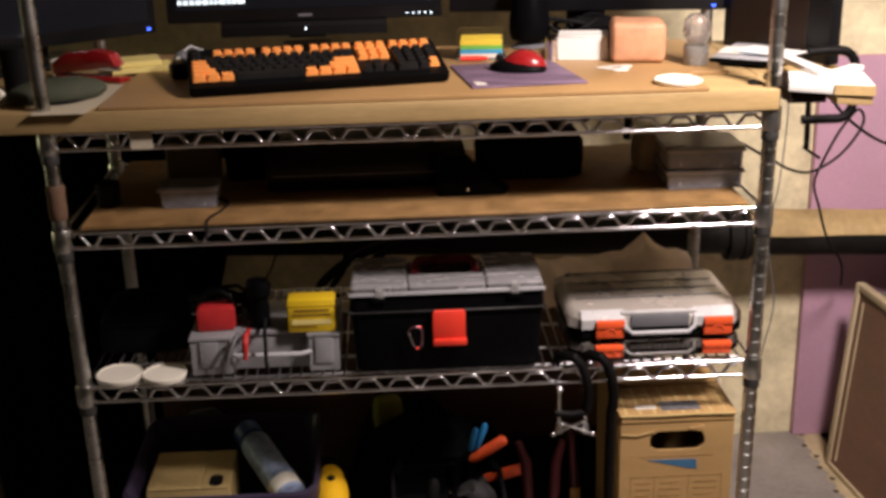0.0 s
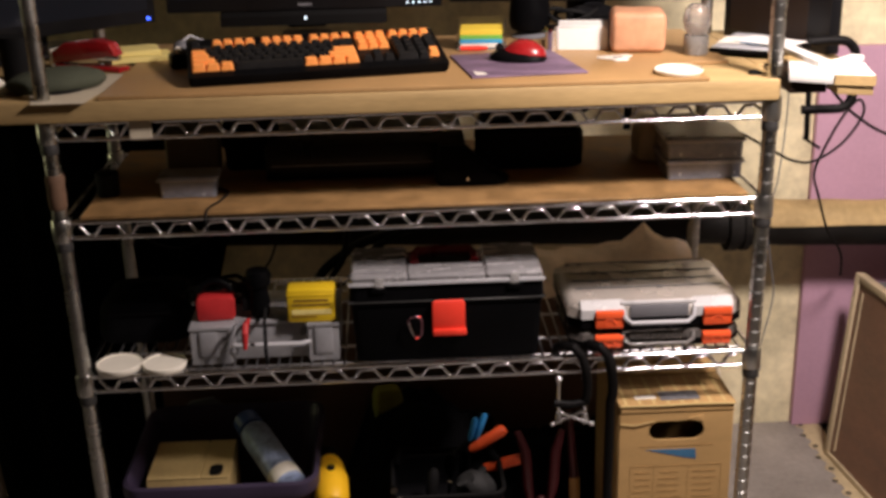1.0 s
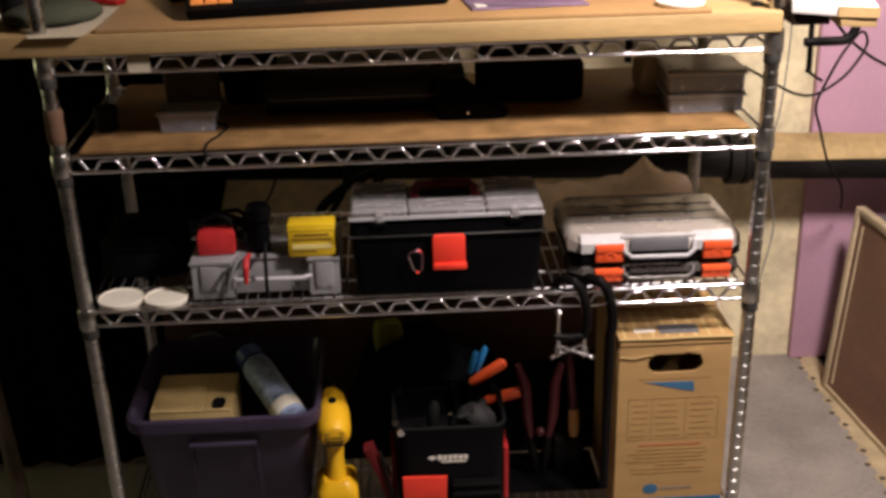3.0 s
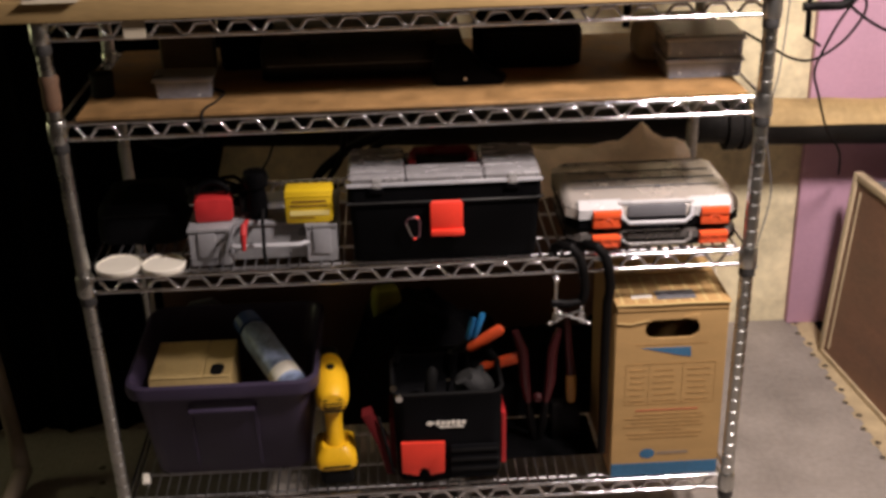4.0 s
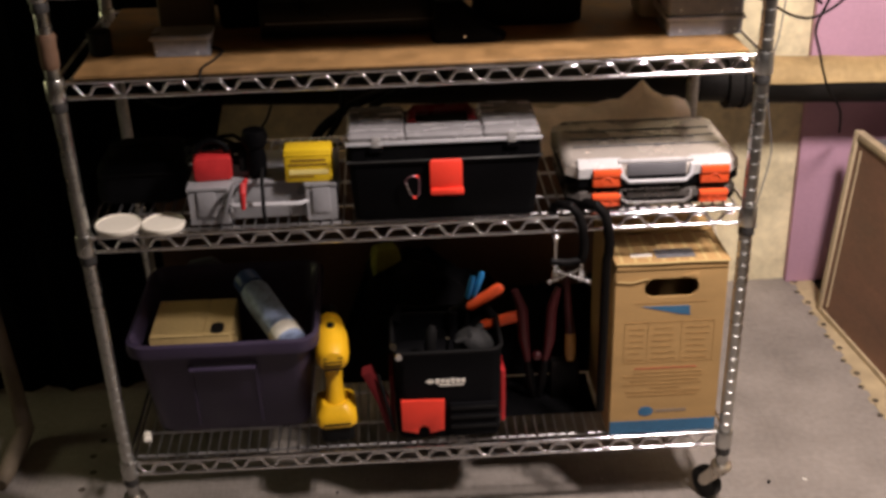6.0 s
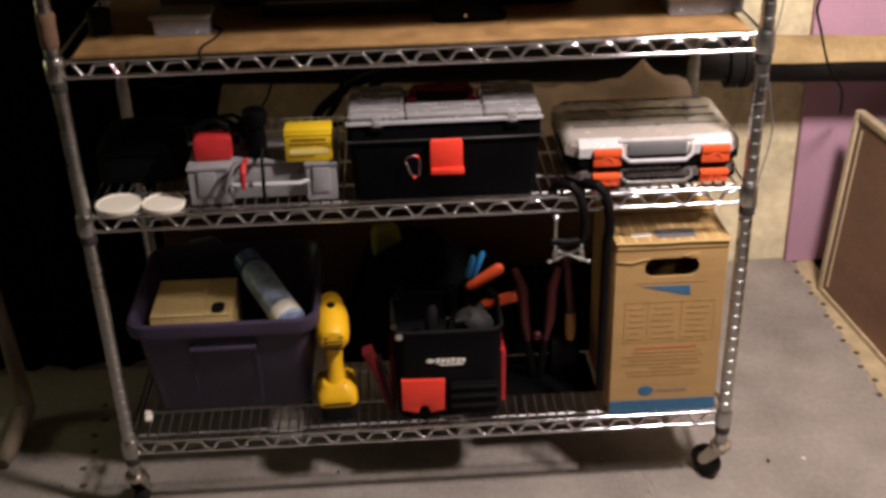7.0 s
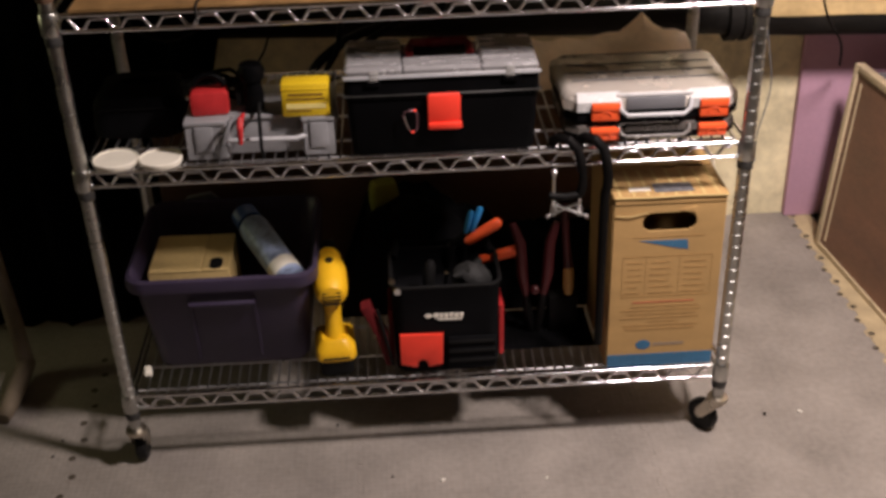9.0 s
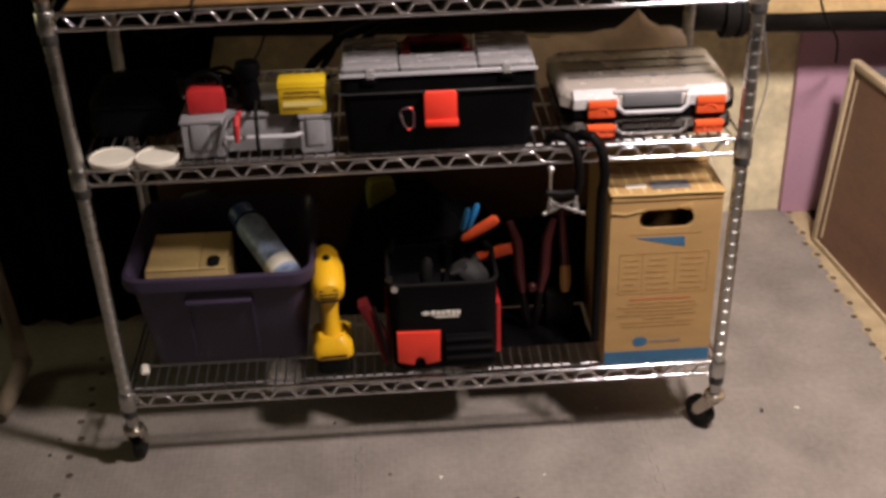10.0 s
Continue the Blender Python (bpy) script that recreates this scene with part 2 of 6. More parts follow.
def prism(bm, outline, lo, hi, axis="z", bevel=0.0):
    """An outline in a plane, made thick along axis."""
    put = {"z": lambda u, v, w: (u, v, w), "y": lambda u, v, w: (u, w, v), "x": lambda u, v, w: (w, u, v)}[axis]
    A = [bm.verts.new(put(u, v, lo)) for u, v in outline]
    B = [bm.verts.new(put(u, v, hi)) for u, v in outline]
    fs = [bm.faces.new(A[::-1]), bm.faces.new(B)]
    n = len(A)
    for i in range(n):
        fs.append(bm.faces.new((A[i], A[(i + 1) % n], B[(i + 1) % n], B[i])))
    bmesh.ops.recalc_face_normals(bm, faces=fs)
    if bevel:
        es = [e for e in fs[0].edges] + [e for e in fs[1].edges]
        bmesh.ops.bevel(bm, geom=es, offset=bevel, segments=2, profile=0.5, affect="EDGES")
    return bm


def blob(bm, at, size, seg=20, rows=12, m=None):
    r = bmesh.ops.create_uvsphere(bm, u_segments=seg, v_segments=rows, radius=1, matrix=Matrix.Translation(at) @ (m or Matrix()) @ Matrix.Diagonal((*size, 1)))
    return r["verts"]


def rrect(x0, y0, x1, y1, r, n=5):
    out = []
    for cx, cy, a0 in ((x1 - r, y1 - r, 0), (x0 + r, y1 - r, 90), (x0 + r, y0 + r, 180), (x1 - r, y0 + r, 270)):
        out += [(cx + r * math.cos(radians(a0 + 90 * i / n)), cy + r * math.sin(radians(a0 + 90 * i / n))) for i in range(n + 1)]
    return out


def loft(bm, sections, cap=(True, True)):
    """Joins outlines of equal length: each is (points of (x, y), z)."""
    rings = [[bm.verts.new((x, y, z)) for x, y in o] for o, z in sections]
    n = len(rings[0])
    for A, B in zip(rings, rings[1:]):
        for j in range(n):
            bm.faces.new((A[j], A[(j + 1) % n], B[(j + 1) % n], B[j]))
    if cap[0]:
        bm.faces.new(rings[0][::-1])
    if cap[1]:
        bm.faces.new(rings[-1])
    return bm


def mesh_of(name, bm, material):
    me = bpy.data.meshes.new(name)
    for f in bm.faces:
        f.smooth = True
    bm.to_mesh(me)
    bm.free()
    me.set_sharp_from_angle(angle=radians(38))
    me.materials.append(material)
    return me


def part(name, bm, material, parent, label=""):
    ob = new(name, mesh_of(name, bm, material) if isinstance(bm, bmesh.types.BMesh) else bm)
    ob.parent = parent
    return tagged(ob, label)


def thing(name, label, category, at=(0, 0, 0), turn=0, group="", kind=""):
    ob = new(name)
    ob.empty_display_size = 0.02
    ob.matrix_world = pose(*at, 0, 0, turn)
    return tagged(ob, label, category, group, kind)


def solo(name, bm, material, label, category, at=(0, 0, 0), turn=0, group="", kind=""):
    ob = new(name, mesh_of(name, bm, material))
    ob.matrix_world = pose(*at, 0, 0, turn)
    return tagged(ob, label, category, group, kind)


def B():
    return bmesh.new()


def bar(p0, p1, r, n=8):
    return tube(B(), [p0, p1], r, n)


def arc(c, r, a0, a1, n, plane="xz"):
    out = []
    for i in range(n + 1):
        t = radians(a0 + (a1 - a0) * i / n)
        u, v = r * math.cos(t), r * math.sin(t)
        out.append({"xz": (c[0] + u, c[1], c[2] + v), "xy": (c[0] + u, c[1] + v, c[2]), "yz": (c[0], c[1] + u, c[2] + v)}[plane])
    return out


def blob_part(r, at):
    bm = B()
    blob(bm, at, (r, r * 1.3, r * 0.4), 14, 8)
    return bm


# ---- room ----
LX, RX, FY, BY, CZ = -2.3, 2.3, -3.6, 0.962, 2.42
solo("wall_back", box(B(), (LX - 0.1, BY, -0.02), (RX + 0.1, BY + 0.12, CZ)), WALL, "cream painted rough basement wall", "wall", kind="structure")
solo("wall_right", box(B(), (RX, FY, -0.02), (RX + 0.1, BY, CZ)), ROOM, "plain basement side wall", "wall", kind="structure")
# unseen left wall, toned darker than the others to keep that side dim
solo("wall_left", box(B(), (LX - 0.1, FY, -0.02), (LX, BY, CZ)), DIMSIDEWALL, "unseen plain basement side wall, darkened to keep the left dim", "wall", kind="structure")
solo("wall_front", box(B(), (LX - 0.1, FY - 0.1, -0.02), (RX + 0.1, FY, CZ)), ROOM, "plain basement wall", "wall", kind="structure")
solo("ceiling", box(B(), (LX - 0.1, FY - 0.1, CZ), (RX + 0.1, BY + 0.12, CZ + 0.1)), ROOM, "plain basement ceiling", "ceiling", kind="structure")
floor = solo("floor", box(B(), (LX - 0.1, FY - 0.1, -0.10), (RX + 0.1, BY + 0.12, -0.014)), SUBFLOOR, "grey interlocking foam mats on a concrete floor", "floor", kind="structure")

# foam mats, 0.597 m wide, with toothed edges
PITCH, TEETH = 0.597, 10


def tooth(u, phase=0.0):
    """Sideways swing of a seam at u metres along it."""
    k = (u / (PITCH / TEETH) + phase) % 1.0
    if k < 0.12:
        return 0.006 * (k / 0.06 - 1)
    if k < 0.5:
        return 0.006
    if k < 0.62:
        return 0.006 * (1 - (k - 0.5) / 0.06)
    return -0.006


def mat_tile(x0, y0, x1, y1, teeth):
    """teeth: which of left, front, right, back are toothed."""
    g, n = 0.0004, TEETH * 12
    left, front, right, back = teeth
    pts = []
    for i in range(n):
        u = i / n
        pts.append((x0 + (x1 - x0) * u, y0 + (tooth((x1 - x0) * u) if front and 0.05 < u < 0.95 else 0) + g))
    for i in range(n):
        u = i / n
        pts.append((x1 + (tooth((y1 - y0) * u) if right and 0.05 < u < 0.95 else 0) - g, y0 + (y1 - y0) * u))
    for i in range(n):
        u = 1 - i / n
        pts.append((x0 + (x1 - x0) * u, y1 + (tooth((x1 - x0) * u) if back and 0.05 < u < 0.95 else 0) - g))
    for i in range(n):
        u = 1 - i / n
        pts.append((x0 + (tooth((y1 - y0) * u) if left and 0.05 < u < 0.95 else 0) + g, y0 + (y1 - y0) * u))
    return prism(B(), pts, -0.0135, 0.0, "z")


for i in range(-2, 4):
    for j in range(-4, 3):
        x0, y0 = -0.741 + (i - 0) * PITCH, 0.29 + (j - 0) * PITCH
        if i < 3:
            y1 = min(y0 + PITCH, BY - 0.004)
            if y1 - y0 > 0.05:
                part("foam_mat", mat_tile(x0, y0, x0 + PITCH, y1, (True, True, True, y1 < BY - 0.01)), MAT, floor)
        else:
            y1 = min(y0 + PITCH, BY - 0.004)
            if y1 - y0 > 0.05:
                part("mat_edging", mat_tile(x0, y0, x0 + 0.060, y1, (True, False, False, False)), TAN, floor, "tan toothed edging strip of the foam mats")

# flat dark discs drawn for the gaps at the mat teeth
hole_m = mesh_of("seam_hole", lathe(B(), [(0.0080, 0.0001), (0.0080, 0.0006), (0.005, 0.0007)], 10), SEAMDOT)
for sx in (1.050, -0.741):
    for k in range(22):
        o = part("seam_hole", hole_m, None, floor)
        o.location = (sx + (0.008 if k % 2 else -0.004), -0.32 + k * PITCH / TEETH, 0)

# ---- wire shelving rack ----
PX, PYB = 0.597, 0.446


def post_x(side, z):
    """Where a post stands at height z: the old rack splays a little towards the top."""
    return -PX - 0.0172 * (z - 0.405) if side < 0 else PX + 0.0078 * (z - 0.37)


rack = thing("wire_shelving_rack", "chrome wire shelving rack with four shelves on casters", "shelving rack")


def post_mesh():
    prof, z = [(0.0127, 0.1)], 0.128
    while z < 1.9:
        prof += [(0.0127, z - 0.0022), (0.0112, z - 0.0012), (0.0112, z + 0.0012), (0.0127, z + 0.0022)]
        z += 0.0254
    prof += [(0.0127, 1.9), (0.011, 1.903)]
    return mesh_of("post", lathe(B(), prof, 20), POST)


pm = post_mesh()
collar_m = mesh_of("collar", lathe(B(), [(0.0136, -0.020), (0.0148, -0.018), (0.0146, -0.004), (0.0136, -0.001)], 20), COLLAR)
SHELVES = (0.180, 0.673, 0.963, 1.135)
for sx in (-1, 1):
    for y in (0, PYB):
        p = part("post", pm, None, rack)
        p.location = (post_x(sx, 0), y, 0)
        p.rotation_euler = (0, math.atan(post_x(sx, 1) - post_x(sx, 0)), 0)
WIRE_Z = -0.004


def shelf(z):
    x0, x1, y0, y1 = -PX + 0.018, PX - 0.018, 0.0, PYB
    s = new("shelf")
    s.empty_display_size = 0.02
    s.parent = rack
    s.location = (0, 0, z)
    for dz, r in ((-0.003, 0.0038), (-0.031, 0.0033)):
        for y in (y0, y1):
            part("rail", bar((post_x(-1, z) + 0.012, y, dz), (post_x(1, z) - 0.012, y, dz), r), CHROME, s)
        for x in (post_x(-1, z), post_x(1, z)):
            part("end_rail", bar((x, 0.018, dz), (x, PYB - 0.018, dz), r), CHROME, s)
    for x in (post_x(-1, z), post_x(1, z)):
        for y in (0, PYB):
            part("sleeve", lathe(B(), [(0.0155, -0.036), (0.0166, -0.034), (0.0162, 0.002), (0.0152, 0.004)], 20, (x, y, 0)), POST, s)
    for y in (0.11, 0.223, 0.336):
        part("brace_wire", bar((x0, y, -0.0105), (x1, y, -0.0105), 0.003, 6), WIREMAT, s)
    for y in (y0, y1):
        pts, n = [], 19
        w = (x1 - x0) / n
        for i in range(-1, n):
            for u, up in ((0.0, 0), (0.05, 0), (0.10, 0.10), (0.145, 0.30), (0.185, 0.5), (0.225, 0.70), (0.27, 0.90), (0.32, 1), (0.50, 1), (0.68, 1), (0.73, 0.90), (0.775, 0.70), (0.815, 0.5), (0.855, 0.30), (0.90, 0.10), (0.95, 0)):
                if 0 <= i + u + 0.35 <= n:
                    pts.append((x0 + (i + u + 0.35) * w, y, -0.028 + 0.0180 * up))
        part("truss", tube(B(), pts, 0.0029, 8), CHROME, s)
    wm = mesh_of("wire", tube(B(), [(0, -0.002, -0.003), (0, -0.0005, WIRE_Z + 0.0025), (0, 0.004, WIRE_Z + 0.0035), (0, PYB - 0.004, WIRE_Z + 0.0035), (0, PYB, -0.003)], 0.0019, 5), WIREMAT)
    n = 58
    for i in range(1, n):
        o = part("wire", wm, None, s)
        o.location = (x0 + (x1 - x0) * i / n, 0, 0)
    part("front_wire", bar((x0, y0 + 0.024, -0.006), (x1, y0 + 0.024, -0.006), 0.003), WIREMAT, s)
    return s


for z in SHELVES:
    shelf(z)
    for sx in (-1, 1):
        for y in (0, PYB):
            c = part("collar", collar_m, None, rack)
            c.location = (post_x(sx, z - 0.034), y, z - 0.034)


def caster(x, y, turn):
    c = B()
    lathe(c, [(0.014, 0.088), (0.021, 0.089), (0.022, 0.093), (0.021, 0.099), (0.013, 0.101)], 20)
    cst = part("caster", c, ZINC, rack)
    cst.location = (x, y, 0)
    cst.rotation_euler = (0, 0, radians(turn))
    f = B()
    for s in (-1, 1):
        prism(f, [(-0.014, 0.088), (0.016, 0.088), (0.042, 0.050), (0.044, 0.034), (0.034, 0.030), (0.022, 0.038), (-0.010, 0.076)], s * 0.0135 - 0.0012, s * 0.0135 + 0.0012, "y")
    box(f, (-0.015, -0.0145, 0.085), (0.018, 0.0145, 0.0885), 0.001, 1)
    part("fork", f, ZINC, cst)
    turnm = Matrix.Rotation(radians(90), 3, "X")
    part("wheel", lathe(B(), [(0.008, -0.011), (0.024, -0.0105), (0.028, -0.0115), (0.0335, -0.009), (0.035, 0.0), (0.0335, 0.009), (0.028, 0.0115), (0.024, 0.0105), (0.008, 0.011)], 28, (0.034, 0, 0.0352), turnm), RUBBER, cst, "black rubber wheel")


caster(post_x(1, 0.1), 0, 122)
caster(post_x(-1, 0.1), 0, 92)
caster(post_x(1, 0.1), PYB, 110)
caster(post_x(-1, 0.1), PYB, 60)
part("tape_wrap", lathe(B(), [(0.0132, 0.985), (0.0150, 0.988), (0.0158, 1.005), (0.0150, 1.024), (0.0166, 1.040), (0.0134, 1.046)], 20, (post_x(-1, 1.015), 0, 0)), DIMBROWN, rack, "dull brown tape wrapped round the post")

# ---- boards on the rack ----
Z0, Z3, Z2, ZD, ZS = 0.1816, 0.6746, 0.9705, 1.172, 1.179
solo("desk_board", box(B(), (-1.15, -0.022, 1.1372), (0.609, 0.480, ZD), 0.003), PLY, "thick yellowish wooden desk board lying on the top shelf", "desk board")
solo("hardboard_sheet", prism(B(), [(-0.516, -0.0195), (0.489, -0.0195), (0.489, 0.12), (0.56, 0.12), (0.56, 0.470), (-0.50, 0.470)], ZD + 0.0006, ZS, "z", 0.001), SHEET, "brown hardboard sheet covering the desk board", "desk sheet")
solo("shelf_board", box(B(), (-0.573, -0.004, 0.9652), (0.573, 0.432, Z2), 0.001, 1), PARTICLE, "particle board laid on the second shelf", "shelf board")


# ---- third level: toolbox, cases, lids ----
def shallow_lid(x, y, r, z=Z3, h=0.011, group="white lids on the shelf", tilt=0):
    prof = [(r * 0.93, 0), (r * 0.97, 0.0015), (r, h * 0.7), (r, h), (r * 0.96, h + 0.001), (r * 0.93, h - 0.0012), (r * 0.3, h - 0.0016), (0.001, h - 0.0016)]
    return solo("white_saucer", lathe(B(), prof, 40), WHITE, "round white plastic lid lying flat", "lid", (x, y, z + 0.0002), group=group)


shallow_lid(-0.544, 0.024, 0.0412)
shallow_lid(-0.4632, 0.020, 0.0392)


def toolbox():
    t = thing("toolbox", "black plastic toolbox with clear lid trays and red latch", "toolbox", (0.046, 0.0, Z3))
    w, d = 0.172, 0.172
    b = B()
    loft(b, [(rrect(-w + 0.012, 0.010, w - 0.012, d - 0.008, 0.014), 0.0005), (rrect(-w + 0.008, 0.006, w - 0.008, d - 0.004, 0.014), 0.006), (rrect(-w + 0.002, 0.002, w - 0.002, d, 0.014), 0.110), (rrect(-w - 0.002, -0.002, w + 0.002, d + 0.003, 0.014), 0.112), (rrect(-w - 0.002, -0.002, w + 0.002, d + 0.003, 0.014), 0.117)])
    part("body", b, BLACK, t)
    b = B()
    loft(b, [(rrect(-w - 0.001, -0.001, w + 0.001, d + 0.002, 0.014), 0.1175), (rrect(-w, 0.0, w, d, 0.014), 0.1465), (rrect(-w + 0.004, 0.004, w - 0.004, d - 0.004, 0.012), 0.1495)])
    lid = part("lid", b, BLACK, t)
    # two clear trays on the lid, with the handle between them
    for x0, x1 in ((-w + 0.002, -0.068), (0.068, w - 0.002)):
        tray = B()
        loft(tray, [(rrect(x0, 0.000, x1, 0.150, 0.008), 0.150), (rrect(x0, -0.002, x1, 0.150, 0.008), 0.163), (rrect(x0 + 0.005, 0.004, x1 - 0.004, 0.146, 0.008), 0.169)])
        tr = part("tray_cover", tray, TRAY, lid, "clear plastic tray cover")
        part("tray_clip", box(B(), ((x0 + x1) / 2 - 0.008, -0.0075, 0.146), ((x0 + x1) / 2 + 0.008, 0.0, 0.165), 0.002), CLEAR, tr)
    strip = B()
    loft(strip, [(rrect(-0.0675, -0.001, 0.0675, 0.055, 0.004), 0.150), (rrect(-0.0675, -0.003, 0.0675, 0.055, 0.004), 0.163), (rrect(-0.0665, 0.003, 0.0665, 0.052, 0.004), 0.168)])
    part("tray_front", strip, TRAY, lid, "clear plastic tray front")
    part("tray_rim", box(B(), (-w - 0.001, -0.006, 0.150), (w + 0.001, -0.0035, 0.157), 0.0008, 1), FROST, lid, "pale rim of the trays")
    # lighter grey lip draws the highlight along the lid seam
    part("lid_lip", box(B(), (-w - 0.0035, -0.0045, 0.1172), (w + 0.0035, 0.004, 0.1192), 0.0008, 1), COLLAR, lid, "lip of the lid, its highlight put into a lighter grey")
    for s in (-1, 1):
        part("side_catch", box(B(), (s * 0.120 - 0.013, -0.0068, 0.137), (s * 0.120 + 0.013, -0.0012, 0.148), 0.002), BLACK, lid)
    part("handle_well", box(B(), (-0.066, 0.058, 0.1496), (0.066, 0.150, 0.158), 0.003), MATTBLACK, lid)
    h = tube(B(), [(-0.054, 0.072, 0.162), (-0.056, 0.095, 0.167), (-0.048, 0.112, 0.171), (0.048, 0.112, 0.171), (0.056, 0.095, 0.167), (0.054, 0.072, 0.162)], [0.008, 0.009, 0.010, 0.010, 0.009, 0.008], 10)
    part("handle", h, DARKRED, t, "dark red carrying handle")
    l = B()
    box(l, (-0.027, -0.010, 0.066), (0.031, -0.003, 0.1165), 0.002)
    box(l, (-0.027, -0.017, 0.055), (0.033, -0.003, 0.067), 0.003)
    latch = part("latch", l, REDLATCH, t, "bright red latch")
    part("latch_hinge", bar((-0.024, -0.006, 0.1165), (0.028, -0.006, 0.1165), 0.0035), REDLATCH, latch)
    c = tube(B(), [(-0.052, -0.009, 0.092), (-0.066, -0.010, 0.090), (-0.071, -0.010, 0.082), (-0.063, -0.010, 0.058), (-0.055, -0.010, 0.050), (-0.047, -0.010, 0.056), (-0.046, -0.010, 0.084)], 0.0019, 8, True)
    part("carabiner", c, HOOKMETAL, t, "small reddish metal carabiner hooked to the front")
    for q in ((-0.050, -0.0105, 0.0915), (-0.0555, -0.0115, 0.0515)):
        part("carabiner_end", blob_part(0.0034, q), REDLATCH, t, "red carabiner end")
    part("carabiner_gate", bar((-0.069, -0.0125, 0.080), (-0.061, -0.0125, 0.056), 0.0017), STEEL, t)


toolbox()


def parts_case(z, x, y, w, d, h, lidmat, basemat, label, full):
    c = thing("parts_case", label, "parts case", (x, y, z), 0, "stacked parts cases")
    k = 0.022
    def shape(o, cham):
        a, b = w / 2 - o, d - o
        return [(-a + cham, o), (a - cham, o), (a, o + cham), (a, b - cham * 0.6), (a - cham * 0.6, b), (-a + cham * 0.6, b), (-a, b - cham * 0.6), (-a, o + cham)]
    base = loft(B(), [(shape(0.004, k), 0.0005), (shape(0.0, k), 0.005), (shape(0.0, k), h * 0.40), (shape(0.003, k), h * 0.42)])
    part("base", base, basemat, c)
    lid = loft(B(), [(shape(0.002, k), h * 0.425), (shape(-0.001, k), h * 0.45), (shape(0.001, k), h * 0.80), (shape(0.010, k), h * 0.98), (shape(0.014, k), h)])
    L = part("lid", lid, lidmat, c, "clear plastic lid")
    if full:
        for yy in (0.075, 0.115, 0.155, d - 0.018):
            part("lid_rib", box(B(), (-w / 2 + 0.022, yy, h + 0.0002), (w / 2 - 0.022, yy + 0.003, h + 0.002), 0.0008, 1), GREYPLASTIC, L)
        for xx, yy in ((-0.10, 0.117), (-0.075, 0.117), (-0.03, 0.117), (0.09, 0.117), (-0.09, 0.157), (-0.07, 0.157), (-0.03, 0.157), (-0.02, 0.157), (0.09, 0.157), (0.02, 0.078)):
            part("rib_block", box(B(), (xx - 0.006, yy - 0.008, h + 0.0002), (xx + 0.006, yy - 0.0002, h + 0.003), 0.001, 1), GREYPLASTIC, L)
    if full:
        for u0, u1 in ((-w / 2 + 0.020, -0.060), (0.066, w / 2 - 0.020)):
            prof = [(-0.0035, h * 0.46), (-0.0035, h * 0.80), (0.012, h * 1.03), (0.017, h * 1.03), (0.0022, h * 0.46)]
            part("lid_front", prism(B(), prof, u0, u1, "x", 0.0008), CASEFRONT, L, "pale sloping front edge of the lid")
        part("lid_front", box(B(), (-0.066, 0.0022, h * 0.90), (0.072, 0.012, h * 1.0 + 0.0006), 0.0012), CASEFRONT, L, "pale ledge above the grip")
        for u in range(7):
            x = -w / 2 + 0.03 + u * (w - 0.06) / 6
            part("inner_divider", box(B(), (x - 0.0006, 0.03, h * 0.44), (x + 0.0006, d - 0.03, h * 0.93)), SMOKED, c)
        rg = random.Random(12)
        for u in range(12):
            x, y = -w / 2 + 0.035 + (u % 6) * (w - 0.07) / 5.6, 0.06 + 0.075 * (u // 6)
            part("small_part", box(B(), (x, y, h * 0.44), (x + rg.uniform(0.012, 0.026), y + rg.uniform(0.02, 0.045), h * rg.uniform(0.55, 0.8)), 0.002), rg.choice((MATTBLACK, BROWNPANEL, ZINC, GREYPLASTIC)), c)
    # grip recess between the latches
    g = part("grip_plate", box(B(), (-0.050, -0.004, h * 0.45), (0.058, 0.002, h * 0.92), 0.003), GREYPLASTIC if full else SMOKED, c, "dark plate behind the grip")
    grip = tube(B(), [(-0.062, -0.002, h * 0.80), (-0.060, -0.010, h * 0.52), (-0.048, -0.014, h * 0.34), (0.054, -0.014, h * 0.34), (0.066, -0.010, h * 0.52), (0.068, -0.002, h * 0.80)], 0.0042, 10)
    part("grip", grip, FROST if full else SMOKED, c, "carrying grip")
    for lx in (-0.087, 0.110):
        la = B()
        box(la, (lx - 0.026, -0.008, h * 0.12), (lx + 0.026, 0.004, h * 0.78), 0.0025)
        box(la, (lx - 0.026, -0.011, h * 0.50), (lx + 0.026, -0.004, h * 0.78), 0.002)
        lt = part("latch", la, ORANGE, c, "orange latch")
        part("latch_arch", tube(B(), arc((lx, -0.0085, h * 0.28), 0.010, 10, 170, 8), 0.0018, 6), ORANGE, lt)
    return c


parts_case(Z3, 0.427, 0.022, 0.312, 0.215, 0.036, SMOKED, BLACK, "smoky parts case with orange latches under another", False)
parts_case(Z3 + 0.0366, 0.427, 0.022, 0.318, 0.225, 0.052, CASELID, BLACK, "clear-lidded black parts case with two orange latches", True)


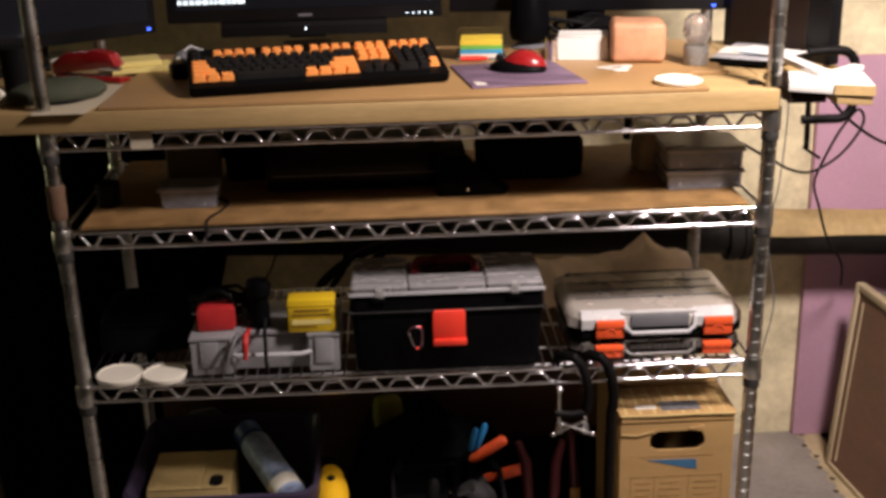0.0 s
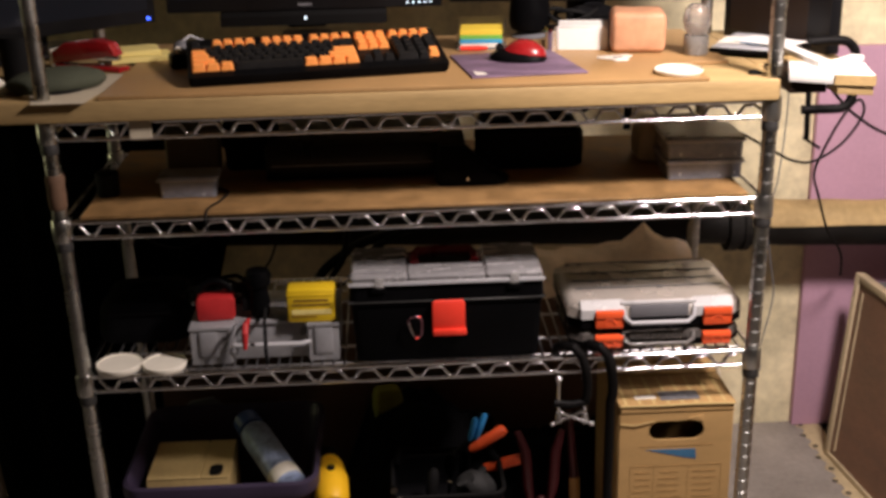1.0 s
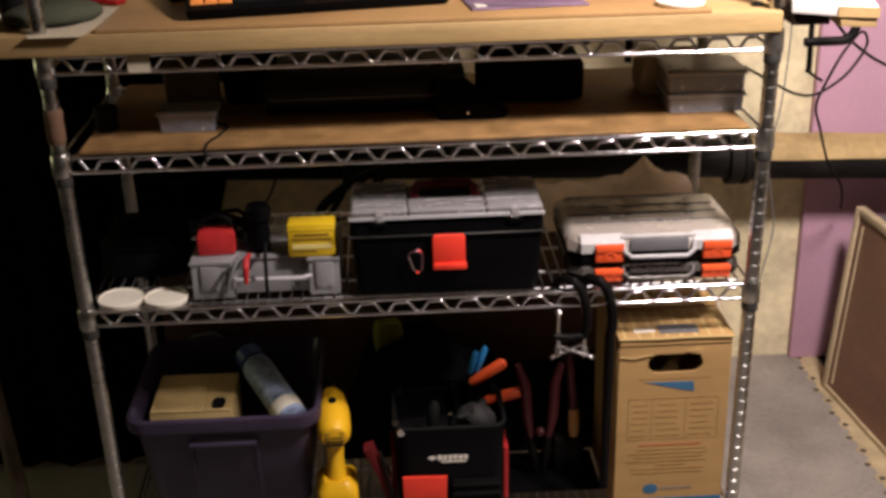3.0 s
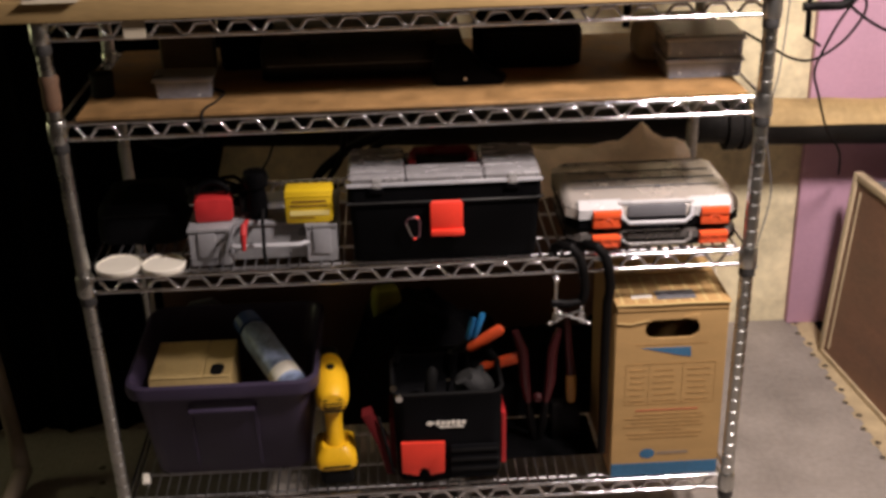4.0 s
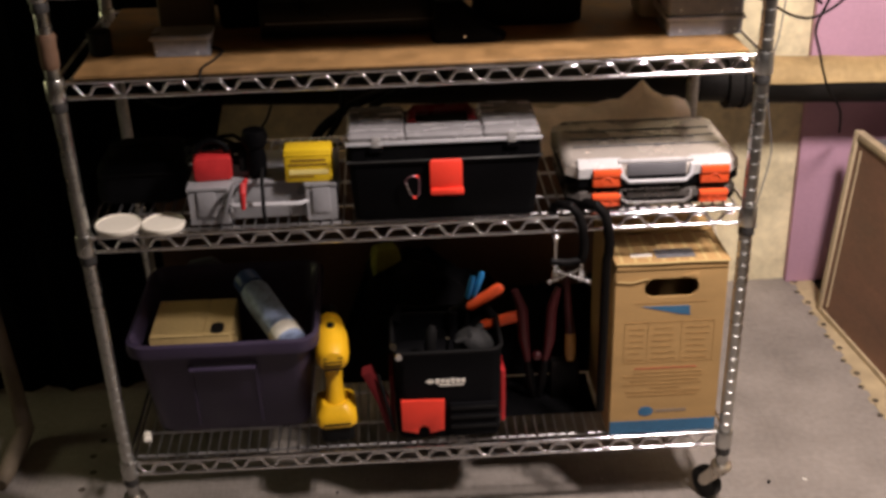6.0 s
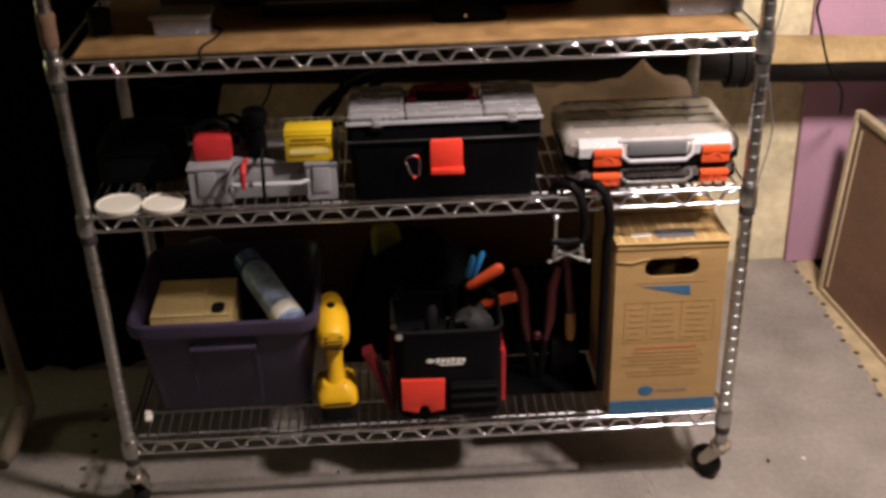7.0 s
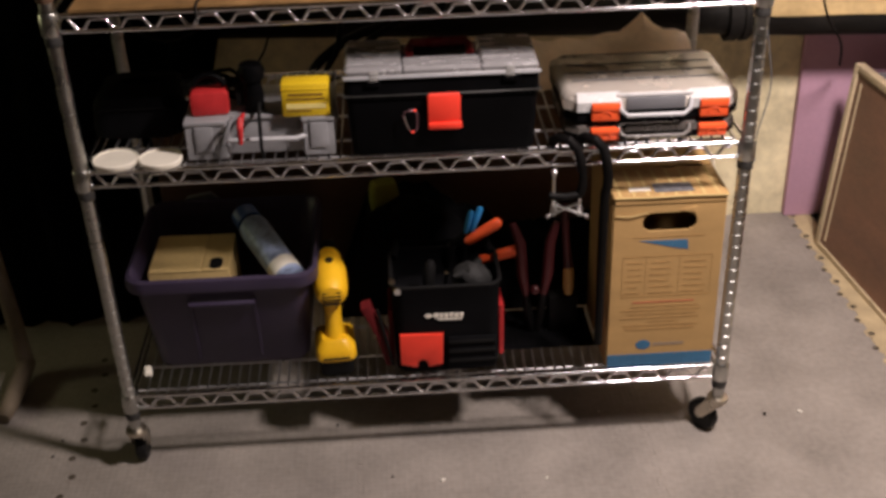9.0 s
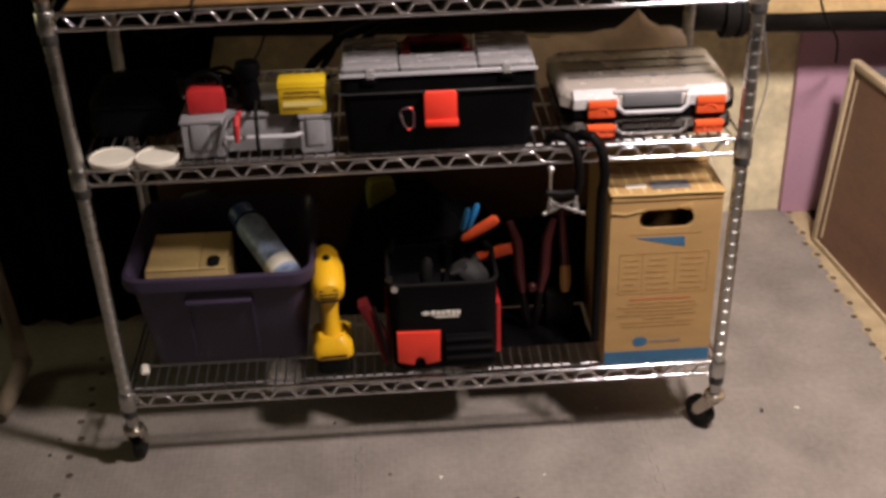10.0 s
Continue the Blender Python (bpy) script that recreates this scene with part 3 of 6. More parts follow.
def organizer():
    t = thing("organizer_case", "translucent grey plastic organizer case with a front handle", "organizer case", (-0.281, 0.020, Z3))
    b = B()
    w, d, h = 0.132, 0.17, 0.075
    out = [(-w, 0), (-0.062, 0), (-0.056, 0.022), (0.072, 0.022), (0.078, 0), (w, 0), (w, d), (-w, d)]
    prism(b, out, 0.0004, h - 0.008, "z", 0.003)
    part("body", b, MILKY, t)
    b = B()
    out = [(-w - 0.002, -0.003), (-0.060, -0.003), (-0.054, 0.018), (0.070, 0.018), (0.076, -0.003), (w + 0.002, -0.003), (w + 0.002, d), (-w - 0.002, d)]
    prism(b, out, h - 0.0078, h, "z", 0.002)
    part("lid", b, MILKY, t)
    part("handle", tube(B(), [(-0.066, 0.004, 0.040), (-0.050, -0.004, 0.038), (0.066, -0.004, 0.038), (0.082, 0.004, 0.040)], 0.0046, 8), FROST, t, "pale carrying handle")
    for x in (-0.10, 0.105):
        part("latch", box(B(), (x - 0.016, -0.0042, 0.018), (x + 0.016, -0.0002, 0.066), 0.0018), MILKY, t)
    for x in (-0.05, 0.0, 0.05):
        part("divider", box(B(), (x, 0.026, 0.012), (x + 0.002, d - 0.01, h - 0.0085)), MILKY, t)
    ZT = Z3 + h + 0.0004
    m = thing("tape_measure", "red tape measure lying on the organizer case", "tape measure", (-0.368, 0.045, ZT), 4)
    part("case", prism(B(), rrect(-0.034, 0.0, 0.034, 0.044, 0.008), 0, 0.042, "y", 0.003), TAPERED, m)
    part("tape_tip", box(B(), (-0.042, 0.012, 0.030), (-0.030, 0.030, 0.034), 0.001), STEEL, m)
    part("grip", tube(B(), arc((0.0, 0.02, 0.040), 0.030, 20, 160, 10), 0.006, 8), BLACK, m, "black rubber grip")
    y = thing("drill_bit_box", "small yellow printed plastic box on the organizer case", "small box", (-0.196, 0.022, ZT), -1)
    body = part("body", box(B(), (-0.042, 0, 0), (0.042, 0.045, 0.062), 0.003), YELLOWBOX, y)
    part("lid_strip", box(B(), (-0.0425, -0.001, 0.050), (0.0425, 0.0455, 0.0535), 0.001), YELLOWBOX, y)
    for zz, x0, x1, hh in ((0.040, -0.030, 0.032, 0.0045), (0.032, -0.034, 0.034, 0.004), (0.010, -0.036, 0.010, 0.003)):
        part("print_bar", box(B(), (x0, -0.0008, zz), (x1, 0.0002, zz + hh)), OCHRE, body, "brown unreadable print")
    part("label", box(B(), (-0.034, -0.0008, 0.016), (0.036, 0.0002, 0.025)), PALEYELLOW, body)
    # black lamp head and its cord
    s = thing("clip_lamp", "black clip lamp with its cord hanging down", "clip lamp", (-0.290, 0.06, ZT))
    part("head", lathe(B(), [(0.012, 0), (0.017, 0.005), (0.019, 0.030), (0.016, 0.058), (0.021, 0.062), (0.024, 0.078), (0.020, 0.090), (0.008, 0.094)], 20), BLACK, s)
    part("clip", box(B(), (-0.032, -0.006, 0.012), (-0.012, 0.012, 0.05), 0.004), MATTBLACK, s)
    part("cord", tube(B(), [(0.010, -0.012, 0.02), (0.012, -0.055, 0.012), (0.013, -0.066, -0.01), (0.012, -0.068, -0.04), (0.014, -0.067, -0.064)], 0.0035, 8), MATTBLACK, s)
    p = thing("pliers", "small red-handled pliers hanging over the case", "pliers", (-0.315, 0.0, ZT))
    part("handle", tube(B(), [(0.006, 0.03, 0.006), (0.004, 0.0, 0.008), (0.003, -0.010, -0.002), (0.002, -0.012, -0.032)], [0.004, 0.006, 0.006, 0.004], 8), TAPERED, p)
    part("handle", tube(B(), [(0.002, 0.03, 0.006), (-0.014, -0.002, 0.006), (-0.022, -0.012, -0.012), (-0.030, -0.013, -0.036)], [0.003, 0.004, 0.004, 0.003], 8), GREYPLASTIC, p)
    cc = []
    for i in range(90):
        a = i * 0.32
        cc.append((-0.365 + 0.058 * math.cos(a) * (1 + 0.1 * math.sin(i)), 0.118 + 0.026 * math.sin(a), ZT + 0.006 + 0.0005 * i + 0.004 * math.sin(i * 1.7)))
    solo("cable_coil", tube(B(), cc, 0.004, 6), MATTBLACK, "coil of black cable on the organizer case", "cable")


organizer()


def soft_bag(name, at, size, label, cat, material, turn=0):
    bm = B()
    sec = []
    for k, (z, s) in enumerate(((0, 0.90), (0.06, 0.98), (0.35, 1.0), (0.7, 0.97), (0.92, 0.86), (1.0, 0.68))):
        o = rrect(-size[0] / 2 * s, -size[1] / 2 * s, size[0] / 2 * s, size[1] / 2 * s, min(size[:2]) * 0.22 * s, 6)
        sec.append(([(x * (1 + 0.03 * math.sin(5 * y * 40 + k)), y * (1 + 0.04 * math.sin(x * 60 + k))) for x, y in o], z * size[2]))
    loft(bm, sec)
    if cat not in ("bag", "pouch"):
        return solo(name, bm, material, label, cat, at, turn)
    t = thing(name, label, cat, at, turn)
    part("body", bm, material, t)
    w, d, h = size
    part("zip", tube(B(), [(-w * 0.40, -d * 0.502, h * 0.72), (-w * 0.1, -d * 0.506, h * 0.735), (w * 0.2, -d * 0.506, h * 0.73), (w * 0.40, -d * 0.502, h * 0.72)], 0.0016, 6), IRON, t)
    part("carry_strap", tube(B(), [(-w * 0.20, 0, h * 0.99), (-w * 0.17, 0, h * 1.06), (0, 0, h * 1.09), (w * 0.17, 0, h * 1.06), (w * 0.20, 0, h * 0.99)], 0.0045, 8), material, t)
    return t


soft_bag("black_pouch", (-0.520, 0.205, Z3), (0.17, 0.16, 0.085), "black soft pouch lying on the shelf in shadow", "pouch", CLOTH)
# sheet of brown paper lying behind the cases
bm = B()
W0, D0 = 14, 8
vs = [[bm.verts.new((0.25 + 0.33 * i / W0, 0.262 + 0.16 * j / D0, Z3 + 0.004 + 0.10 * (j / D0) * (0.52 + 0.48 * math.exp(-(abs(i - 10) / 1.9) ** 1.2)) + 0.005 * math.sin(i * 1.9 + j) + 0.004 * math.sin(j * 2.3))) for i in range(W0 + 1)] for j in range(D0 + 1)]
for j in range(D0):
    for i in range(W0):
        bm.faces.new((vs[j][i], vs[j][i + 1], vs[j + 1][i + 1], vs[j + 1][i]))
bmesh.ops.solidify(bm, geom=list(bm.faces), thickness=-0.0012)
solo("paper_bag", bm, PAPERBAG, "crumpled grey-brown paper bag behind the parts cases", "paper bag")


# ---- clamps on the shelf rail ----
def c_clamp(at, width, drop, tail, label, r):
    """A clamp hooked over the front rail, its spine hanging in front."""
    t = thing("c_clamp", label, "c-clamp", at, 0, "clamps hung on the rail")
    w = width
    f = tube(B(), [(-w, 0.034, -0.014), (-w * 0.98, 0.026, 0.006), (-w * 0.80, 0.010, 0.018), (-w * 0.45, -0.006, 0.020), (-w * 0.15, -0.013, 0.006), (0, -0.014, -0.020), (0.004, -0.014, -0.050), (0.004, -0.012, -drop * 0.8), (0.001, -0.008, -drop), (0.0, -0.006, -drop - tail)], [r * 0.8, r, r, r, r, r, r, r, r, r * 0.9], 10)
    part("frame", f, IRON, t)
    if not tail:
        part("jaw", tube(B(), [(0.002, -0.010, -drop), (-w * 0.5, -0.010, -drop - 0.004), (-w - 0.008, -0.010, -drop)], r * 0.85, 8), IRON, t)
    part("screw", bar((-w, -0.010, -0.040), (-w, -0.010, -drop - 0.022), 0.0034, 10), STEEL, t, "bright threaded screw")
    part("pad", lathe(B(), [(0.006, -0.006), (0.008, 0.0), (0.004, 0.005)], 14, (-w, -0.010, -0.038)), STEEL, t)
    part("screw_head", lathe(B(), [(0.006, -0.010), (0.0065, 0.0), (0.005, 0.008)], 10, (-w, -0.010, -drop - 0.028)), STEEL, t)
    return t, (-w, -0.010, -drop - 0.028)


def tee(parent, c, dx, dz):
    b = B()
    tube(b, [(c[0] - dx, c[1] - 0.008, c[2] - dz), (c[0] + dx, c[1] - 0.008, c[2] + dz)], 0.0027, 8)
    for s in (-1, 1):
        blob(b, (c[0] + s * dx, c[1] - 0.008, c[2] + s * dz), (0.0045, 0.0045, 0.0045), 10, 6)
    part("tommy_bar", b, STEEL, parent, "bright steel tommy bar")


cl, c = c_clamp((0.292, -0.006, 0.676), 0.048, 0.088, 0.0, "black iron c-clamp with bright screw hung on the rail", 0.0088)
tee(cl, (c[0] + 0.016, c[1], c[2] + 0.002), 0.028, 0.012)
cl, c = c_clamp((0.338, -0.008, 0.676), 0.046, 0.090, 0.33, "long black iron clamp hung beside the first", 0.0095)
tee(cl, (c[0] - 0.016, c[1] - 0.004, c[2] + 0.004), 0.028, -0.012)


# ---- bottom shelf ----
def carton():
    x0, x1, y0, y1, z1 = 0.362, 0.574, 0.004, 0.235, 0.381
    t = thing("cardboard_box", "brown printed cardboard box with a hand hole and blue base band", "cardboard box", (0.468, y0, Z0))
    w, d, h = (x1 - x0) / 2, y1 - y0, z1
    n = 8
    ZH = 0.285
    hole = rrect(-0.051, 0.309, 0.053, 0.349, 0.0195, n)
    cnt = len(hole)
    outer = []
    for q, (sx, sz) in enumerate(((1, 1), (-1, 1), (-1, -1), (1, -1))):
        for i in range(n + 1):
            u, v = hole[q * (n + 1) + i]
            side = i < n / 2 if sx * sz > 0 else i > n / 2
            zz = h if sz > 0 else ZH
            outer.append((sx * w, zz) if i == n // 2 else (sx * w, v) if side else (u, zz))
    f = B()
    ring = lambda o, y: [f.verts.new((u, y, max(v, 0.0005))) for u, v in o]
    R4 = [ring(outer, 0), ring(hole, 0), ring(hole, 0.005), ring(outer, 0.005)]
    for a, b in ((0, 1), (1, 2), (2, 3), (3, 0)):
        for j in range(cnt):
            f.faces.new((R4[a][j], R4[b][j], R4[b][(j + 1) % cnt], R4[a][(j + 1) % cnt]))
    bmesh.ops.recalc_face_normals(f, faces=list(f.faces))
    box(f, (-w, 0.0, 0.0005), (w, 0.005, ZH))
    bmesh.ops.remove_doubles(f, verts=list(f.verts), dist=0.0001)
    front = part("front_panel", f, CARD, t)
    for s in (-1, 1):
        part("side_panel", box(B(), (s * w - 0.0025, 0.0052, 0.0005), (s * w + 0.0025, d, h), 0.001, 1), CARD, t)
    part("back_panel", box(B(), (-w + 0.003, d - 0.005, 0.0005), (w - 0.003, d - 0.0002, h), 0.001, 1), CARD, t)
    part("bottom_panel", box(B(), (-w + 0.003, 0.0055, 0.001), (w - 0.003, d - 0.0055, 0.005)), CARD, t)
    top = part("top_flap", prism(B(), [(-w - 0.002, -0.003), (w + 0.003, -0.004), (w + 0.002, d * 0.52), (-w - 0.002, d * 0.5)], h + 0.0006, h + 0.0042, "z", 0.0012), CARD, t)
    part("top_flap", prism(B(), [(-w - 0.002, d * 0.53), (w + 0.002, d * 0.55), (w + 0.002, d), (-w - 0.002, d)], h + 0.0006, h + 0.0040, "z", 0.001), CARD, t)
    part("flap_fold", box(B(), (-w + 0.001, -0.0022, h - 0.012), (w - 0.001, -0.0004, h + 0.0002), 0.0008, 1), CARD, t)
    part("torn_flap", prism(B(), [(0.020, h - 0.026), (0.050, h - 0.019), (0.050, h - 0.034), (0.030, h - 0.031)], -0.0035, -0.0015, "y", 0.0005), CARD, t)
    for k in range(15):
        x = -w + 0.008 + k * (2 * w - 0.014) / 15
        part("flute", box(B(), (x, 0.001, h + 0.0040), (x + 0.0058, d * 0.49, h + 0.0048), 0.0003, 1), CARD if k % 2 else CARDLIGHT, top)
    # paler card along crease and fold paints the highlights of the crumpled edge
    part("crease", tube(B(), [(-w + 0.002, -0.0028, h - 0.034), (-w + 0.030, -0.0032, h - 0.037), (-w + 0.062, -0.003, h - 0.030)], 0.0011, 6), CARDLIGHT, front)
    part("fold_edge", tube(B(), [(-w, -0.003, h + 0.003), (-0.03, -0.0042, h + 0.0022), (0.03, -0.004, h + 0.0034), (w + 0.001, -0.0045, h + 0.002)], 0.0018, 6), CARDLIGHT, front, "pale folded edge with its highlight in the colour")
    part("top_label", box(B(), (-0.075, 0.020, h + 0.0049), (-0.035, 0.034, h + 0.0054)), PAPER, top, "pale label")
    part("top_label", box(B(), (-0.028, 0.012, h + 0.0049), (0.046, 0.048, h + 0.0054)), BLUEGREYINK, top, "dark printed label")
    # print
    def pbar(u0, v0, u1, v1, m, name="print_bar"):
        part(name, box(B(), (u0, -0.0007, v0), (u1, 0.0002, v1)), m, front)
    band = B()
    box(band, (-w + 0.0005, -0.0009, 0.0010), (w - 0.0005, 0.0002, 0.030))
    part("base_band", band, BLUEINK, front, "blue printed band along the base")
    part("blue_wedge", prism(B(), [(-0.055, 0.290), (0.038, 0.289), (0.040, 0.268), (0.020, 0.271)], -0.0008, 0.0002, "y"), BLUEINK, front, "blue printed wedge")
    pbar(-0.068, 0.296, 0.070, 0.298, CARDINK)
    rng = random.Random(4)
    tx0, tx1, tz0, tz1 = -0.085, 0.088, 0.165, 0.254
    for v in (tz0, tz1):
        pbar(tx0, v, tx1, v + 0.0012, CARDINK, "table_line")
    for u in (tx0, -0.040, 0.025, tx1):
        pbar(u, tz0, u + 0.0012, tz1 + 0.001, CARDINK, "table_line")
    for r in range(6):
        v = 0.172 + r * 0.0135
        for a, b in ((-0.080, -0.045), (-0.034, 0.018), (0.031, 0.082)):
            pbar(a + rng.uniform(0, 0.006), v, b - rng.uniform(0, 0.012), v + 0.003, CARDINK)
    pbar(-0.062, 0.150, 0.060, 0.1535, REDINK)
    for r, (a, b) in enumerate(((-0.064, 0.070), (-0.084, 0.074), (-0.070, 0.066), (-0.084, 0.072), (-0.030, 0.030), (-0.078, 0.070), (-0.074, 0.064))):
        pbar(a, 0.140 - r * 0.0088, b, 0.1435 - r * 0.0088, CARDINK)
    part("round_mark", prism(B(), [(-0.035 + 0.015 * math.cos(i * 0.3142), 0.052 + 0.011 * math.sin(i * 0.3142)) for i in range(20)], -0.0008, 0.0002, "y"), BLUEINK, front, "round blue printed mark")
    pbar(-0.016, 0.0485, 0.046, 0.0555, MARKINK)


carton()


def tub():
    t = thing("storage_tub", "dark purple plastic storage tub half full", "storage tub", (-0.392, 0.21, Z0))
    b = B()
    o = lambda a, c, r: rrect(-a, -c, a, c, r, 6)
    loft(b, [(o(0.150, 0.115, 0.03), 0.0005), (o(0.154, 0.120, 0.03), 0.006), (o(0.172, 0.160, 0.035), 0.205), (o(0.186, 0.176, 0.042), 0.207), (o(0.188, 0.178, 0.044), 0.215), (o(0.186, 0.176, 0.042), 0.232), (o(0.179, 0.169, 0.038), 0.236), (o(0.174, 0.164, 0.036), 0.230), (o(0.168, 0.157, 0.034), 0.200), (o(0.151, 0.117, 0.028), 0.008)], (True, True))
    body = part("body", b, PURPLE, t)
    hd = tube(B(), [(-0.066, -0.150, 0.170), (-0.066, -0.166, 0.174), (0.060, -0.166, 0.174), (0.060, -0.150, 0.170)], 0.0052, 8)
    part("handle", hd, PURPLE, t)
    for x in (-0.066, 0.060):
        part("rib", prism(B(), [(-0.152, 0.165), (-0.157, 0.165), (-0.124, 0.02), (-0.119, 0.02)], x - 0.003, x + 0.003, "x"), PURPLE, body)
    # contents
    c = thing("cardboard_carton", "pale cardboard carton with a finger hole in the tub", "cardboard box", (-0.456, 0.19, Z0 + 0.010))
    part("body", box(B(), (-0.085, -0.088, 0), (0.075, 0.062, 0.205), 0.002), CARDLIGHT, c)
    part("flap", box(B(), (-0.084, -0.089, 0.2055), (0.018, 0.061, 0.2085), 0.001, 1), CARDLIGHT, c)
    part("flap", box(B(), (0.021, -0.089, 0.2055), (0.074, 0.061, 0.2082), 0.001, 1), CARDLIGHT, c)
    part("finger_hole", prism(B(), rrect(0.034, -0.084, 0.060, -0.040, 0.0125), 0.2083, 0.2090, "z"), MATTBLACK, c)
    sc = thing("spray_can", "blue and white spray can lying slanted in the tub", "spray can", (-0.262, 0.100, Z0 + 0.190))
    ax = Vector((-0.100, 0.175, 0.055)).normalized()
    q = ax.to_track_quat("Z", "Y").to_matrix()
    part("body", lathe(B(), [(0.026, 0.0), (0.031, 0.002), (0.032, 0.006), (0.031, 0.010), (0.031, 0.165), (0.028, 0.175), (0.022, 0.182)], 24, (0, 0, 0), q), CANPRINT, sc)
    part("cap", lathe(B(), [(0.027, 0.183), (0.028, 0.186), (0.027, 0.215), (0.023, 0.219)], 24, (0, 0, 0), q), DEEPBLUE, sc, "blue cap")
    part("base_ring", lathe(B(), [(0.0315, 0.011), (0.0318, 0.012), (0.0318, 0.040), (0.0315, 0.041)], 24, (0, 0, 0), q), WHITE, sc)
    for k, (a, z, rad, m) in enumerate(((200, 0.062, 0.012, YELLOWGREEN), (236, 0.130, 0.010, BROWNPANEL), (280, 0.105, 0.013, PAPER))):
        u = radians(a)
        bm = B()
        blob(bm, (0.0300 * math.cos(u), 0.0300 * math.sin(u), z), (rad * 0.55, rad * 0.55, rad))
        bmesh.ops.transform(bm, matrix=q.to_4x4(), verts=bm.verts)
        part("label_patch", bm, m, sc)


tub()


def drill():
    t = thing("cordless_drill", "yellow cordless drill standing upright on its black battery", "cordless drill", (-0.181, 0.058, Z0), 4)
    q = Matrix.Rotation(radians(-82), 3, "X")
    part("motor_housing", lathe(B(), [(0.012, -0.012), (0.024, -0.009), (0.031, 0.002), (0.0335, 0.020), (0.0335, 0.070), (0.030, 0.088), (0.027, 0.092), (0.026, 0.115), (0.020, 0.128)], 26, (0, -0.016, 0.184), q), YELLOW, t)
    part("chuck", lathe(B(), [(0.018, 0.130), (0.020, 0.134), (0.019, 0.155), (0.009, 0.166)], 20, (0, -0.016, 0.184), q), MATTBLACK, t, "black chuck")
    part("rear_vent", blob_part(0.0085, (0.001, 0.046, 0.2262)), MATTBLACK, t)
    for k in range(4):
        part("vent_slot", box(B(), (-0.018, -0.029, 0.166 + k * 0.0085), (0.018, -0.0245, 0.169 + k * 0.0085), 0.001, 1), MATTBLACK, t)
    h = B()
    e = lambda a, b, cy: [(a * math.cos(i * 0.3927), cy + b * math.sin(i * 0.3927)) for i in range(16)]
    loft(h, [(e(0.021, 0.028, 0.012), 0.075), (e(0.0175, 0.022, 0.014), 0.095), (e(0.0165, 0.021, 0.018), 0.12), (e(0.019, 0.026, 0.022), 0.150), (e(0.022, 0.032, 0.026), 0.168)])
    part("grip", h, YELLOW, t)
    b = B()
    loft(b, [(rrect(-0.038, -0.034, 0.038, 0.066, 0.016), 0.036), (rrect(-0.041, -0.037, 0.041, 0.070, 0.018), 0.042), (rrect(-0.039, -0.034, 0.039, 0.066, 0.018), 0.062), (rrect(-0.026, -0.020, 0.026, 0.046, 0.014), 0.078)])
    foot = part("foot", b, YELLOW, t)
    part("foot_groove", box(B(), (-0.026, -0.0385, 0.043), (0.026, -0.033, 0.047), 0.001, 1), MATTBLACK, foot)
    b = loft(B(), [(rrect(-0.032, -0.028, 0.032, 0.060, 0.012), 0.0005), (rrect(-0.034, -0.030, 0.034, 0.062, 0.012), 0.004), (rrect(-0.034, -0.030, 0.034, 0.062, 0.012), 0.0355)])
    part("battery", b, MATTBLACK, t, "black battery pack")
    part("trigger", box(B(), (-0.007, 0.040, 0.130), (0.007, 0.052, 0.157), 0.003), MATTBLACK, t)


drill()


